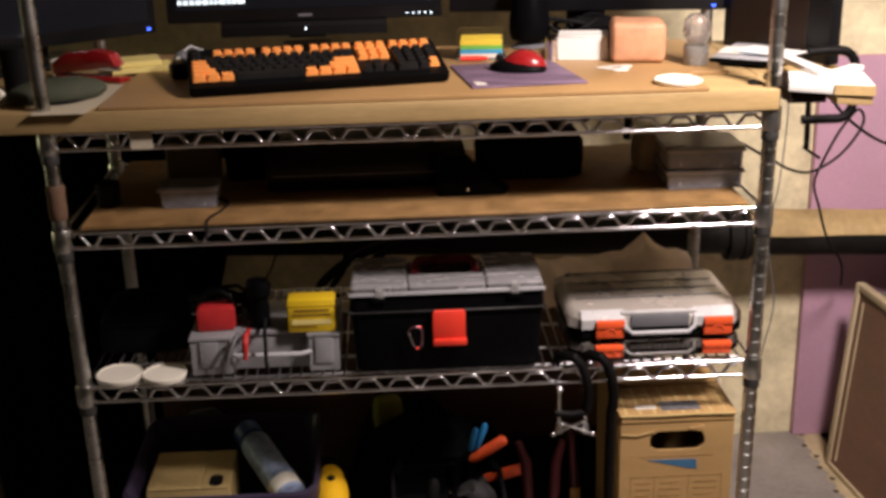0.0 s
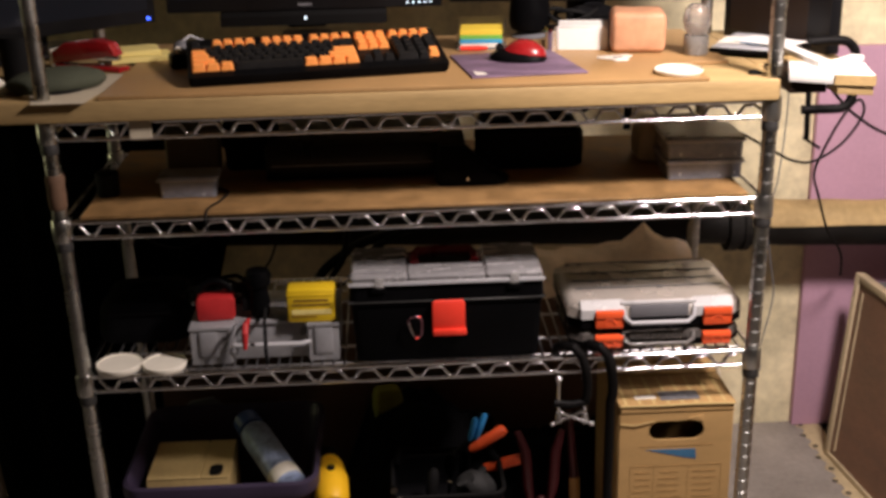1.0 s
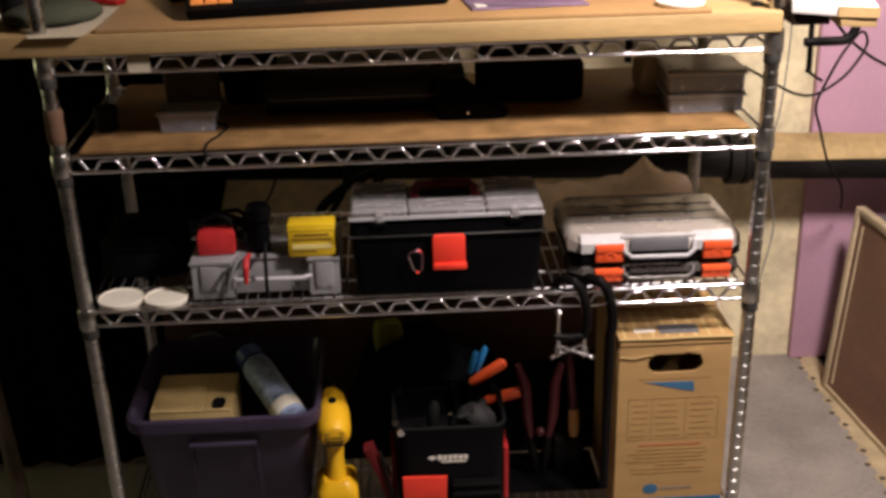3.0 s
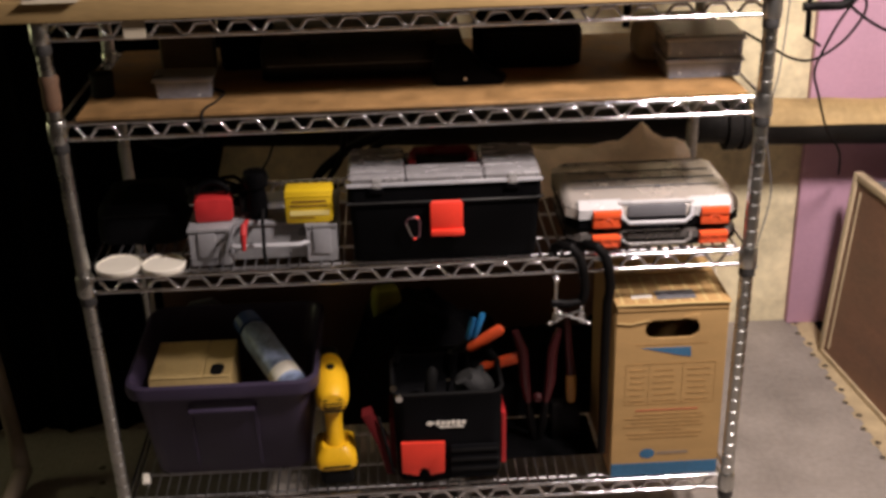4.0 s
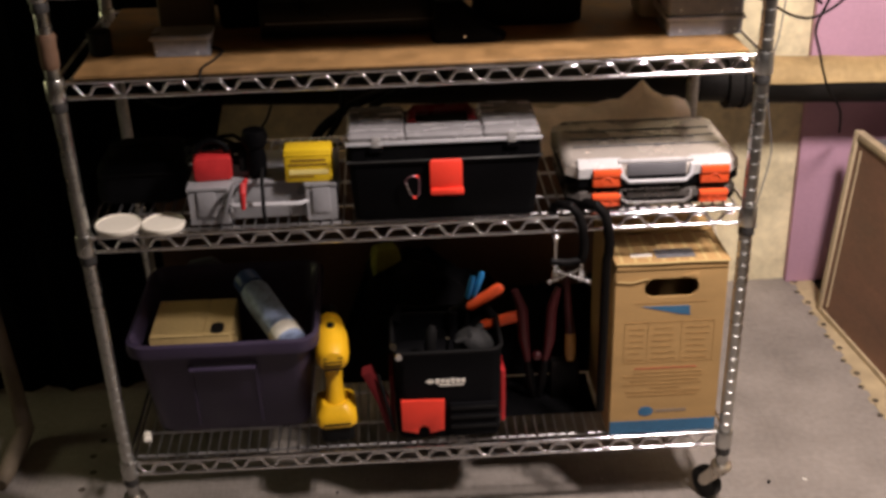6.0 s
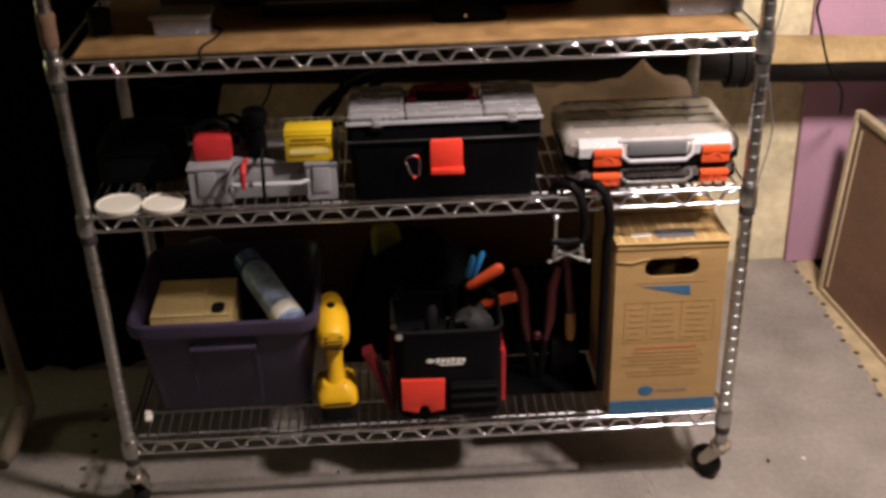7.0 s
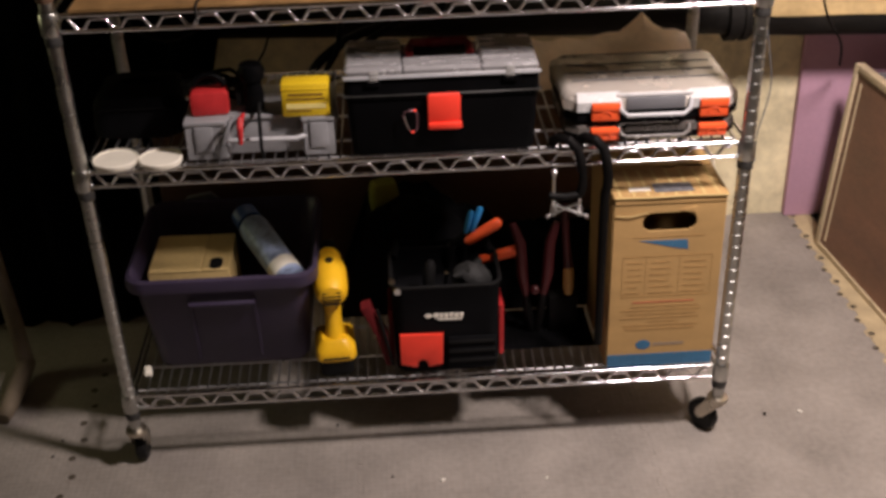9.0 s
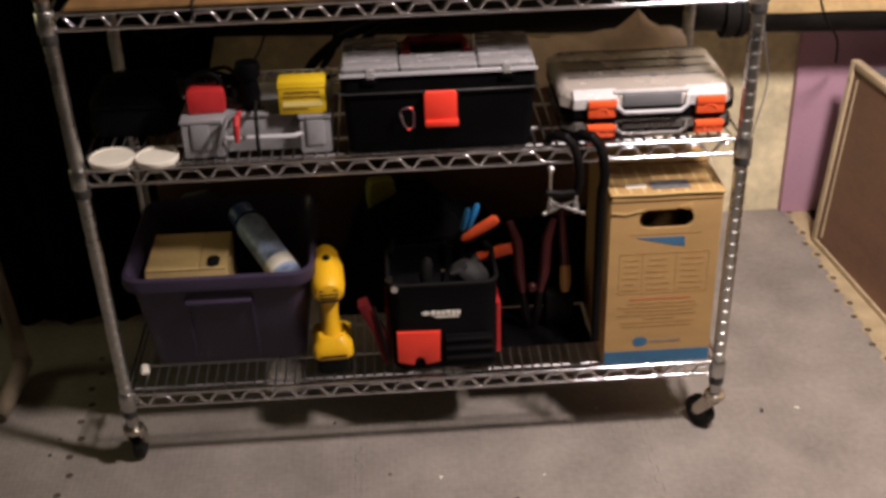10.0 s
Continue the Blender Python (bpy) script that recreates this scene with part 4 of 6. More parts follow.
def tool_bag():
    t = thing("tool_bag", "black fabric tool bag with a red front pocket", "tool bag", (0.043, 0.095, Z0))
    o = lambda a, c, r: rrect(-a, -c, a, c, r, 6)
    b = loft(B(), [(o(0.098, 0.068, 0.02), 0.0005), (o(0.103, 0.073, 0.022), 0.01), (o(0.104, 0.076, 0.024), 0.10), (o(0.107, 0.078, 0.026), 0.195), (o(0.109, 0.080, 0.026), 0.200), (o(0.108, 0.079, 0.026), 0.206), (o(0.103, 0.074, 0.024), 0.206), (o(0.100, 0.071, 0.022), 0.15), (o(0.099, 0.070, 0.022), 0.145)])
    body = part("body", b, CLOTH, t)
    part("rim_band", tube(B(), [(x, y, 0.203) for x, y in o(0.107, 0.0775, 0.026)], 0.004, 6, True), MATTBLACK, body)
    pk = B()
    prism(pk, [(-0.094, 0.030), (-0.062, 0.022), (-0.058, 0.036), (-0.050, 0.040), (-0.042, 0.036), (-0.038, 0.022), (-0.010, 0.028), (-0.008, 0.098), (-0.094, 0.100)], -0.086, -0.0775, "y", 0.002)
    part("front_pocket", pk, REDLATCH, t, "bright red front pocket")
    part("black_pocket", box(B(), (0.002, -0.084, 0.012), (0.096, -0.0772, 0.088), 0.003), CLOTH, t)
    for k in range(3):
        part("webbing", box(B(), (0.002, -0.0875, 0.030 + 0.022 * k), (0.097, -0.0844, 0.038 + 0.022 * k), 0.001, 1), MATTBLACK, t)
    # unreadable mark
    part("mark_diamond", prism(B(), [(-0.044, 0.138), (-0.036, 0.143), (-0.026, 0.138), (-0.036, 0.133)], -0.0795, -0.0772, "y"), PAPER, body, "pale printed mark")
    for k in range(6):
        part("mark_bar", box(B(), (-0.025 + 0.010 * k, -0.0795, 0.132 + 0.0008 * (k % 2)), (-0.0168 + 0.010 * k, -0.0772, 0.1425 + 0.001 * (k % 3 == 0)), 0.001, 1), PAPER, body)
    part("mark_bar", box(B(), (-0.018, -0.0795, 0.1275), (0.030, -0.0772, 0.130)), PAPER, body)
    for s, m in ((-1, MAROONRED), (1, TAPERED)):
        part("side_pocket", prism(B(), [(-0.050, 0.02), (0.045, 0.02), (0.050, 0.13), (-0.055, 0.14)], s * 0.105 if s > 0 else -0.115, 0.115 if s > 0 else -0.105, "x", 0.003), m, t, "red side pocket")
    fl = prism(B(), [(-0.168, 0.150), (-0.150, 0.156), (-0.118, 0.085), (-0.112, 0.012), (-0.124, 0.014), (-0.140, 0.082)], -0.062, -0.030, "y", 0.002)
    flap = part("side_flap", fl, MAROONRED, t, "dark red padded side flap leaning outward")
    part("flap_strap", tube(B(), [(-0.136, -0.064, 0.150), (-0.122, -0.066, 0.085), (-0.110, -0.068, 0.020)], 0.0035, 6), MATTBLACK, flap)
    hd = tube(B(), [(-0.100, 0.05, 0.20), (-0.09, 0.085, 0.215), (-0.05, 0.10, 0.20), (0.05, 0.10, 0.20), (0.09, 0.085, 0.215), (0.100, 0.05, 0.20)], 0.008, 8)
    part("handle", hd, CLOTH, t)
    part("buckle", lathe(B(), [(0.007, -0.003), (0.008, 0), (0.007, 0.004)], 12, (-0.094, -0.078, 0.198), Matrix.Rotation(radians(90), 3, "X")), STEEL, t)
    part("buckle", lathe(B(), [(0.007, -0.003), (0.008, 0), (0.007, 0.004)], 12, (-0.104, -0.066, 0.214), Matrix.Rotation(radians(70), 3, "X")), STEEL, t)
    # tools in the bag
    ZB = Z0 + 0.146
    g = thing("work_glove", "grey crumpled work glove stuffed in the tool bag", "glove", (0.098, 0.075, ZB))
    gb = B()
    blob(gb, (0.0, 0, 0.036), (0.042, 0.03, 0.036), m=Matrix.Rotation(0.5, 4, "Y"))
    for k in range(4):
        tube(gb, [(-0.01 + 0.008 * k, 0.012 * k - 0.02, 0.05), (-0.024 + 0.012 * k, 0.012 * k - 0.024, 0.066 + 0.004 * (k % 2)), (-0.036 + 0.013 * k, 0.012 * k - 0.026, 0.060)], [0.010, 0.009, 0.006], 8)
    for v in gb.verts:
        v.co += 0.004 * noise.noise_vector(v.co * 70)
    part("palm", gb, DARKGREY, g)
    def pliers(at, tip1, tip2, m, label, heel1, heel2, k):
        """Two grips, each from heel to tip, on dark arms that meet below."""
        p = thing("pliers", label, "pliers", at, 0, "pliers in the tool bag")
        foot = Vector((heel2[0] - 0.03, heel2[1] + 0.006, heel2[2] - 0.03))
        for heel, tip in ((heel1, tip1), (heel2, tip2)):
            a, b = Vector(heel), Vector(tip)
            part("grip", tube(B(), [a, a.lerp(b, 0.08), a.lerp(b, 0.5), a.lerp(b, 0.92), b], [0.006 * k, 0.0105 * k, 0.0118 * k, 0.0115 * k, 0.007 * k], 10), m, p, "insulated grip")
            part("arm", tube(B(), [foot, a], 0.0045, 8), IRON, p)
        part("head", tube(B(), [foot, foot + Vector((-0.004, 0.004, -0.02)), foot + Vector((-0.006, 0.004, max(-0.05, 0.002 - foot.z)))], [0.010, 0.011, 0.004], 8), IRON, p)
    pliers((0.080, 0.135, ZB), (0.082, 0.012, 0.125), (0.120, 0.012, 0.058), ORANGE, "pliers with bright orange grips", (0.012, 0.016, 0.078), (0.036, 0.016, 0.034), 1.0)
    pliers((0.050, 0.150, ZB), (0.073, 0.0, 0.158), (0.054, 0.0, 0.150), BLUEHANDLE, "pliers with blue grips", (0.054, 0.004, 0.100), (0.042, 0.004, 0.098), 0.55)
    s = thing("screwdriver", "screwdriver with a dark handle and bright shaft", "screwdriver", (0.010, 0.080, ZB))
    part("handle", tube(B(), [(0, 0, 0.0), (0.002, 0.004, 0.03), (0.006, 0.008, 0.065), (0.008, 0.01, 0.075)], [0.008, 0.012, 0.012, 0.006], 10), MATTBLACK, s)
    part("shaft", bar((0.03, -0.02, 0.0), (0.036, -0.026, 0.066), 0.004), STEEL, s)


tool_bag()

# tools standing between the bag and the box
ax = thing("hammer", "hammer with a pale wooden handle leaning upright", "hammer", (0.292, 0.150, Z0))
part("handle", tube(B(), [(0.012, 0.0, 0.090), (0.011, 0.0, 0.11), (0.010, 0.0, 0.16), (0.004, 0.002, 0.22), (0.0, 0.004, 0.30)], [0.006, 0.0105, 0.010, 0.008, 0.007], 10), MAROON, ax)
part("handle_tip", tube(B(), [(0.0115, -0.001, 0.092), (0.0112, -0.001, 0.112), (0.0104, -0.001, 0.150), (0.0102, -0.001, 0.156)], [0.009, 0.0118, 0.0112, 0.009], 10), WOODHANDLE, ax, "pale wooden handle end")
part("head", box(B(), (-0.03, -0.012, 0.0006), (0.03, 0.02, 0.09), 0.006), IRON, ax)
sh = thing("hedge_shears", "maroon-handled shears standing on the shelf", "shears", (0.232, 0.140, Z0))
for s in (-1, 1):
    part("grip", tube(B(), [(s * 0.018, 0, 0.10), (s * 0.026, 0, 0.15), (s * 0.030, 0.0, 0.22), (s * 0.045, 0.01, 0.262)], [0.007, 0.012, 0.011, 0.007], 10), MAROON, sh)
    part("blade", tube(B(), [(s * 0.004, 0, 0.001), (s * 0.012, 0, 0.05), (s * 0.018, 0, 0.10)], [0.006, 0.010, 0.007], 8), IRON, sh)
part("pivot", lathe(B(), [(0.009, -0.008), (0.010, 0.0), (0.006, 0.006)], 12, (0, -0.012, 0.115), Matrix.Rotation(radians(90), 3, "X")), MAROON, sh)
# black heap added behind the tools to keep the back of the shelf dark
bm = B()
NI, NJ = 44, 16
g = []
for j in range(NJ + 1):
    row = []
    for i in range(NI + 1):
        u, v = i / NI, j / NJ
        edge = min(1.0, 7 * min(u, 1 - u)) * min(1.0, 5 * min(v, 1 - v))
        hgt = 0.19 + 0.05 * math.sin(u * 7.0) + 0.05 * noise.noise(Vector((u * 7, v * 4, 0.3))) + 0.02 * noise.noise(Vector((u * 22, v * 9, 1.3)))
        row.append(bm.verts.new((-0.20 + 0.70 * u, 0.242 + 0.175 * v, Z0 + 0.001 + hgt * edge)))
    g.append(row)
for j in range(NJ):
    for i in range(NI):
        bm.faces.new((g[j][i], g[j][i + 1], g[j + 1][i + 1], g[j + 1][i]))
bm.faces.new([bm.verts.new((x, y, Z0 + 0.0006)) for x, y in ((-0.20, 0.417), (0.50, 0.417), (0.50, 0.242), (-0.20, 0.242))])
solo("black_tarpaulin", bm, CLOTH, "black heap added to keep the space behind the tools dark", "tarpaulin")
# cloth added to darken wires under the hand tools, just clear of their feet
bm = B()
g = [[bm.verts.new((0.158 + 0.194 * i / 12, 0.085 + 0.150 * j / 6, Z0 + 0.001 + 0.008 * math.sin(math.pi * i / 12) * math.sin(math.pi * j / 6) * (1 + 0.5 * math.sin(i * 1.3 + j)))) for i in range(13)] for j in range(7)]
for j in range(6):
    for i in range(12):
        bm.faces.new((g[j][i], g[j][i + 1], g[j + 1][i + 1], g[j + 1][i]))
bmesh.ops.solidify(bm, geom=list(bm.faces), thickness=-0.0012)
solo("black_rag", bm, CLOTH, "black crumpled cloth added to darken the shelf behind the hand tools", "rag")

soft_bag("yellow_cloth", (-0.070, 0.335, Z0 + 0.205), (0.062, 0.05, 0.075), "yellow-green cloth bundle on the black heap", "cloth", YELLOWGREEN, 12)
solo("plastic_sheet", prism(B(), [(-0.066, 0.0005), (0.066, 0.0005), (0.060, 0.205), (0.020, 0.240), (-0.030, 0.230), (-0.060, 0.196)], 0.0, 0.014, "y", 0.004), GREYPLASTIC, "grey folded plastic sheet standing behind the tub", "plastic sheet", (-0.470, 0.400, Z0 + 0.0003), -3)
solo("dark_board", box(B(), (-0.560, 0.424, Z0 + 0.0005), (0.520, 0.431, 0.625), 0.001, 1), DIMBROWN, "dark brown board standing at the back of the shelf", "board")

# ---- second shelf ----
def clear_box(x, y, z, w, d, h, turn, label, group, fill):
    t = thing("parts_box", label, "parts box", (x, y, z + 0.0003), turn, group)
    b = loft(B(), [(rrect(-w / 2 + 0.001, 0.001, w / 2 - 0.001, d - 0.001, 0.006), 0), (rrect(-w / 2, 0, w / 2, d, 0.006), h * 0.78), (rrect(-w / 2 + 0.002, 0.002, w / 2 - 0.002, d - 0.002, 0.007), h * 0.78), (rrect(-w / 2 + 0.006, 0.005, w / 2 - 0.006, d - 0.005, 0.005), 0.003)])
    part("tray", b, BOXCLEAR, t)
    part("lid", loft(B(), [(rrect(-w / 2 - 0.003, -0.003, w / 2 + 0.003, d + 0.003, 0.009), h * 0.785), (rrect(-w / 2 - 0.003, -0.003, w / 2 + 0.003, d + 0.003, 0.009), h * 0.97), (rrect(-w / 2 + 0.002, 0.002, w / 2 - 0.002, d - 0.002, 0.008), h - 0.0004)]), MILKY, t, "frosted lid")
    part("rim", box(B(), (-w / 2 - 0.0034, -0.0048, h * 0.80), (w / 2 + 0.0034, -0.0032, h * 0.92), 0.0006, 1), FROST, t, "pale rim")
    rng = random.Random(int(x * 1000))
    for k in range(6):
        u = -w / 2 + 0.010 + (w - 0.034) * k / 5
        bm = B()
        s = 0.5 * h * rng.uniform(0.5, 1.0)
        box(bm, (u, 0.012, 0.0034), (u + 0.016, d * rng.uniform(0.5, 0.85), 0.0034 + s), 0.002)
        part("contents", bm, fill[k % len(fill)], t)
    return t


clear_box(0.520, 0.092, Z2, 0.136, 0.115, 0.036, 0, "clear plastic parts box under another", "stacked clear boxes", (GREYPLASTIC, FROST, MATTBLACK))
clear_box(0.520, 0.092, Z2 + 0.0365, 0.136, 0.115, 0.040, -1, "clear plastic parts box with a frosted lid", "stacked clear boxes", (BLUEINK, MATTBLACK, GREYPLASTIC))
clear_box(-0.404, 0.088, Z2, 0.100, 0.06, 0.038, -1, "small clear parts box with bright fittings", "small clear boxes", (STEEL, GREYPLASTIC, STEEL))
soft_bag("brown_cloth", (0.500, 0.26, Z2), (0.15, 0.08, 0.075), "crumpled brown cloth bundle behind the clear boxes", "cloth", GREYPAPER, 3)
# black pouch added to cover the bright wall gap beside the player
soft_bag("cable_pouch", (-0.312, 0.315, Z2), (0.105, 0.13, 0.128), "black soft pouch added to hide the bright wall beside the disc player", "pouch", CLOTH, 6)
soft_bag("camera_bag", (0.220, 0.270, Z2), (0.204, 0.15, 0.092), "black soft camera bag", "bag", CLOTH, -2)
av = thing("disc_player", "flat black disc player on the shelf board", "disc player", (-0.087, 0.160, Z2))
part("body", box(B(), (-0.185, 0, 0.006), (0.180, 0.26, 0.070), 0.003), MONITOR, av)
part("front_line", box(B(), (-0.175, -0.0012, 0.030), (0.170, 0.0005, 0.0325)), GREYPLASTIC, av)
for sx in (-0.15, 0.145):
    for sy in (0.03, 0.22):
        part("foot", lathe(B(), [(0.012, 0.0003), (0.013, 0.003), (0.012, 0.0058)], 14, (sx, sy, 0)), RUBBER, av)
rm = thing("handheld_vacuum", "black wedge-shaped handheld device on the shelf board", "device", (0.078, 0.100, Z2))
bm = loft(B(), [(rrect(-0.040, 0.0, 0.085, 0.045, 0.015), 0.0004), (rrect(-0.045, -0.003, 0.090, 0.048, 0.016), 0.010), (rrect(-0.042, 0.0, 0.050, 0.046, 0.016), 0.034), (rrect(-0.036, 0.006, 0.010, 0.040, 0.012), 0.074)])
part("body", bm, BLACK, rm)
part("clip", box(B(), (0.012, -0.004, 0.010), (0.017, 0.0, 0.016), 0.001, 1), STEEL, rm)
solo("dark_jar", lathe(B(), [(0.018, 0), (0.020, 0.003), (0.020, 0.030), (0.021, 0.032), (0.021, 0.042), (0.018, 0.044)], 22), MATTBLACK, "small black screw-top jar", "jar", (-0.550, 0.120, Z2 + 0.0003))
solo("leather_case", box(B(), (-0.05, 0, 0), (0.05, 0.07, 0.085), 0.008), DIMWOOD, "brown leather case in the shade under the desk", "case", (-0.415, 0.24, Z2 + 0.0003), 5)
solo("rail_tag", prism(B(), rrect(-0.018, -0.014, 0.018, 0.016, 0.003, 2), -0.001, 0.001, "y"), GREYPAPER, "pale card tag on the top shelf rail", "tag", (-0.455, -0.006, 1.118))

# cables behind the shelves


def cable(pts, r, label, material=MATTBLACK, n=7, fine=6):
    """A smooth cord through the points."""
    P = [Vector(p) for p in pts]
    out = []
    for i in range(len(P) - 1):
        a, b, c, d = P[max(i - 1, 0)], P[i], P[i + 1], P[min(i + 2, len(P) - 1)]
        for k in range(fine):
            t = k / fine
            out.append(0.5 * ((2 * b) + (c - a) * t + (2 * a - 5 * b + 4 * c - d) * t * t + (3 * b - a - 3 * c + d) * t ** 3))
    out.append(P[-1])
    return solo("cable", tube(B(), out, r, n), material, label, "cable", group="loose cables")


cable([(-0.235, 0.50, 0.56), (-0.215, 0.50, 0.645), (-0.17, 0.50, 0.695), (-0.10, 0.50, 0.735), (0.0, 0.49, 0.765), (0.07, 0.455, 0.80), (0.09, 0.450, 0.93)], 0.011, "thick black cable behind the toolbox")
cable([(-0.20, 0.49, 0.58), (-0.185, 0.49, 0.65), (-0.155, 0.49, 0.70), (-0.14, 0.48, 0.77), (-0.10, 0.46, 0.84), (-0.08, 0.455, 0.94)], 0.007, "black cable running up behind the toolbox")
cable([(-0.22, 0.48, 0.57), (-0.19, 0.48, 0.63), (-0.13, 0.48, 0.665), (-0.09, 0.48, 0.72), (0.0, 0.475, 0.79), (0.03, 0.455, 0.94)], 0.008, "black cable behind the toolbox")
cable([(-0.38, 0.447, 0.945), (-0.35, 0.50, 0.87), (-0.26, 0.58, 0.80), (-0.20, 0.64, 0.755), (-0.12, 0.64, 0.77)], 0.003, "thin black cable sagging along the wall")
cable([(-0.58, 0.42, 0.86), (-0.56, 0.40, 0.80), (-0.50, 0.41, 0.765), (-0.44, 0.43, 0.775)], 0.003, "thin black cable by the rack post")
cable([(0.345, 0.452, 1.136), (0.348, 0.458, 1.06), (0.36, 0.462, 1.02), (0.385, 0.462, 1.05), (0.415, 0.460, 1.085), (0.44, 0.460, 1.075), (0.452, 0.460, 1.02), (0.45, 0.458, 0.975)], 0.008, "black cable looping down under the desk")
cable([(0.27, 0.470, 1.136), (0.285, 0.475, 1.085), (0.32, 0.475, 1.06), (0.355, 0.475, 1.075), (0.372, 0.475, 1.136)], 0.008, "black cable hanging behind the shelf")
cable([(0.47, 0.47, 1.13), (0.465, 0.47, 1.06), (0.46, 0.47, 0.99)], 0.003, "thin grey cable behind the shelf", GREYPLASTIC)
cable([(0.605, 0.445, 1.00), (0.66, 0.36, 0.985), (0.719, 0.32, 0.955), (0.775, 0.36, 0.922), (0.833, 0.40, 0.908), (0.89, 0.40, 0.945), (0.928, 0.40, 1.005), (0.915, 0.40, 1.035), (0.885, 0.41, 0.99), (0.862, 0.43, 0.92), (0.862, 0.47, 0.86), (0.899, 0.53, 0.79), (0.96, 0.62, 0.68), (1.03, 0.70, 0.59), (1.10, 0.86, 0.47)], 0.0029, "dark cable looping beside the rack")
cable([(0.80, 0.45, 1.14), (0.87, 0.47, 1.06), (0.95, 0.50, 0.98), (1.06, 0.52, 0.92), (1.3, 0.6, 0.86)], 0.0034, "dark cable running away from the desk")
cable([(0.768, 0.474, 1.139), (0.79, 0.52, 1.12), (0.835, 0.60, 1.05), (0.845, 0.62, 0.95), (0.835, 0.62, 0.80), (0.815, 0.62, 0.72), (0.83, 0.62, 0.62), (0.845, 0.62, 0.52), (0.825, 0.62, 0.40), (0.82, 0.62, 0.36), (0.825, 0.615, 0.335), (0.815, 0.615, 0.325), (0.818, 0.62, 0.345), (0.822, 0.615, 0.31)], 0.0015, "thin grey cord hanging by the wall", GREYPLASTIC)
cable([(0.555, 0.25, 0.56), (0.60, 0.22, 0.54), (0.605, 0.20, 0.46), (0.600, 0.16, 0.38)], 0.004, "pale cord hanging behind the box", GREYPAPER)

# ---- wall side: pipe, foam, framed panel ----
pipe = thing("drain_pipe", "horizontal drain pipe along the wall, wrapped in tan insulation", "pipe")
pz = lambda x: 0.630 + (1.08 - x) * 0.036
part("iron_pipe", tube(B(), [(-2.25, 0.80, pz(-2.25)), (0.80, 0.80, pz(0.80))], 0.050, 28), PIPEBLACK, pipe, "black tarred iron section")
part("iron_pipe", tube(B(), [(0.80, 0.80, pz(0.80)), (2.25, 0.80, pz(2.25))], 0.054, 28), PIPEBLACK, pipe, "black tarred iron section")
# shell ends at mid height; bare black below stands for underside shade and soot
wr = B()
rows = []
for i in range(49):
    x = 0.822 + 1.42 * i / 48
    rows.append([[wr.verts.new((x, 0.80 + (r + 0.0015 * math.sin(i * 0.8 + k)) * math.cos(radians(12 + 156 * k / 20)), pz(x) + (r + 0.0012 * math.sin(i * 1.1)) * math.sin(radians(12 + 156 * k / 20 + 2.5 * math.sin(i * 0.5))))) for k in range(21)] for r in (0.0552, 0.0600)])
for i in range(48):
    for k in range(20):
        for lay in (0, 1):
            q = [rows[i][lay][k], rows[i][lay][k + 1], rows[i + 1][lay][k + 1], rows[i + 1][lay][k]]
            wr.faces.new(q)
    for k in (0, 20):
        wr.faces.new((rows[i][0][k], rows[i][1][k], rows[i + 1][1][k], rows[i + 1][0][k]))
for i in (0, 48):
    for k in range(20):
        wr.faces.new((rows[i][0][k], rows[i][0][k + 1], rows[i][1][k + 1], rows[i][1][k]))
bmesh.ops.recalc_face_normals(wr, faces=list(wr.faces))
part("insulation", wr, PIPE, pipe, "tan insulation shell on the upper half, leaving the shaded, sooty underside black")
fq = Matrix.Rotation(radians(90), 3, "Y")
# tan ring at the coupling, added to carry its golden highlight
part("clamp_band", lathe(B(), [(0.0565, -0.009), (0.0625, -0.008), (0.0635, 0.0), (0.0625, 0.008), (0.0565, 0.009)], 32, (0.848, 0.80, pz(0.848)), fq), ZINC, pipe, "tan brass-coloured ring carrying the coupling's golden highlight")
part("flange", lathe(B(), [(0.056, -0.03), (0.066, -0.028), (0.067, -0.006), (0.060, -0.004), (0.060, 0.006), (0.067, 0.008), (0.066, 0.024), (0.056, 0.028)], 28, (0.80, 0.80, pz(0.80)), fq), PIPEBLACK, pipe, "black iron coupling")
foam = thing("foam_board", "lilac insulation foam board standing against the wall", "foam board", (1.033, 0.957, 0.0))
part("board", box(B(), (0, -0.022, 0.0005), (0.92, 0, 1.045), 0.002), LILAC, foam)

pn = thing("framed_panel", "brown hardboard panel in a pale wooden frame, leaning", "framed panel")
pn.matrix_world = pose(1.066, 0.776, 0.0, 0, 0, -84.4) @ pose(0, 0, 0, -4.5, 0, 0)
LP, HP = 1.0, 0.508
part("panel", box(B(), (0.018, 0.006, 0.012), (LP, 0.014, HP - 0.015)), BROWNPANEL, pn)
part("stile", box(B(), (0, 0, 0.001), (0.019, 0.024, HP), 0.0015), FRAMEWOOD, pn)
part("stile", box(B(), (LP - 0.024, 0, 0.001), (LP, 0.024, HP), 0.0015), FRAMEWOOD, pn)
part("top_rail", box(B(), (0.0195, 0.0005, HP - 0.018), (LP - 0.0245, 0.024, HP), 0.0015), FRAMEWOOD, pn)
part("bottom_rail", box(B(), (0.0195, 0.0005, 0.001), (LP - 0.0245, 0.024, 0.014), 0.0015), FRAMEWOOD, pn)
part("inner_bead", box(B(), (0.040, 0.003, 0.03), (0.046, 0.0062, HP - 0.04)), FRAMEWOOD, pn)
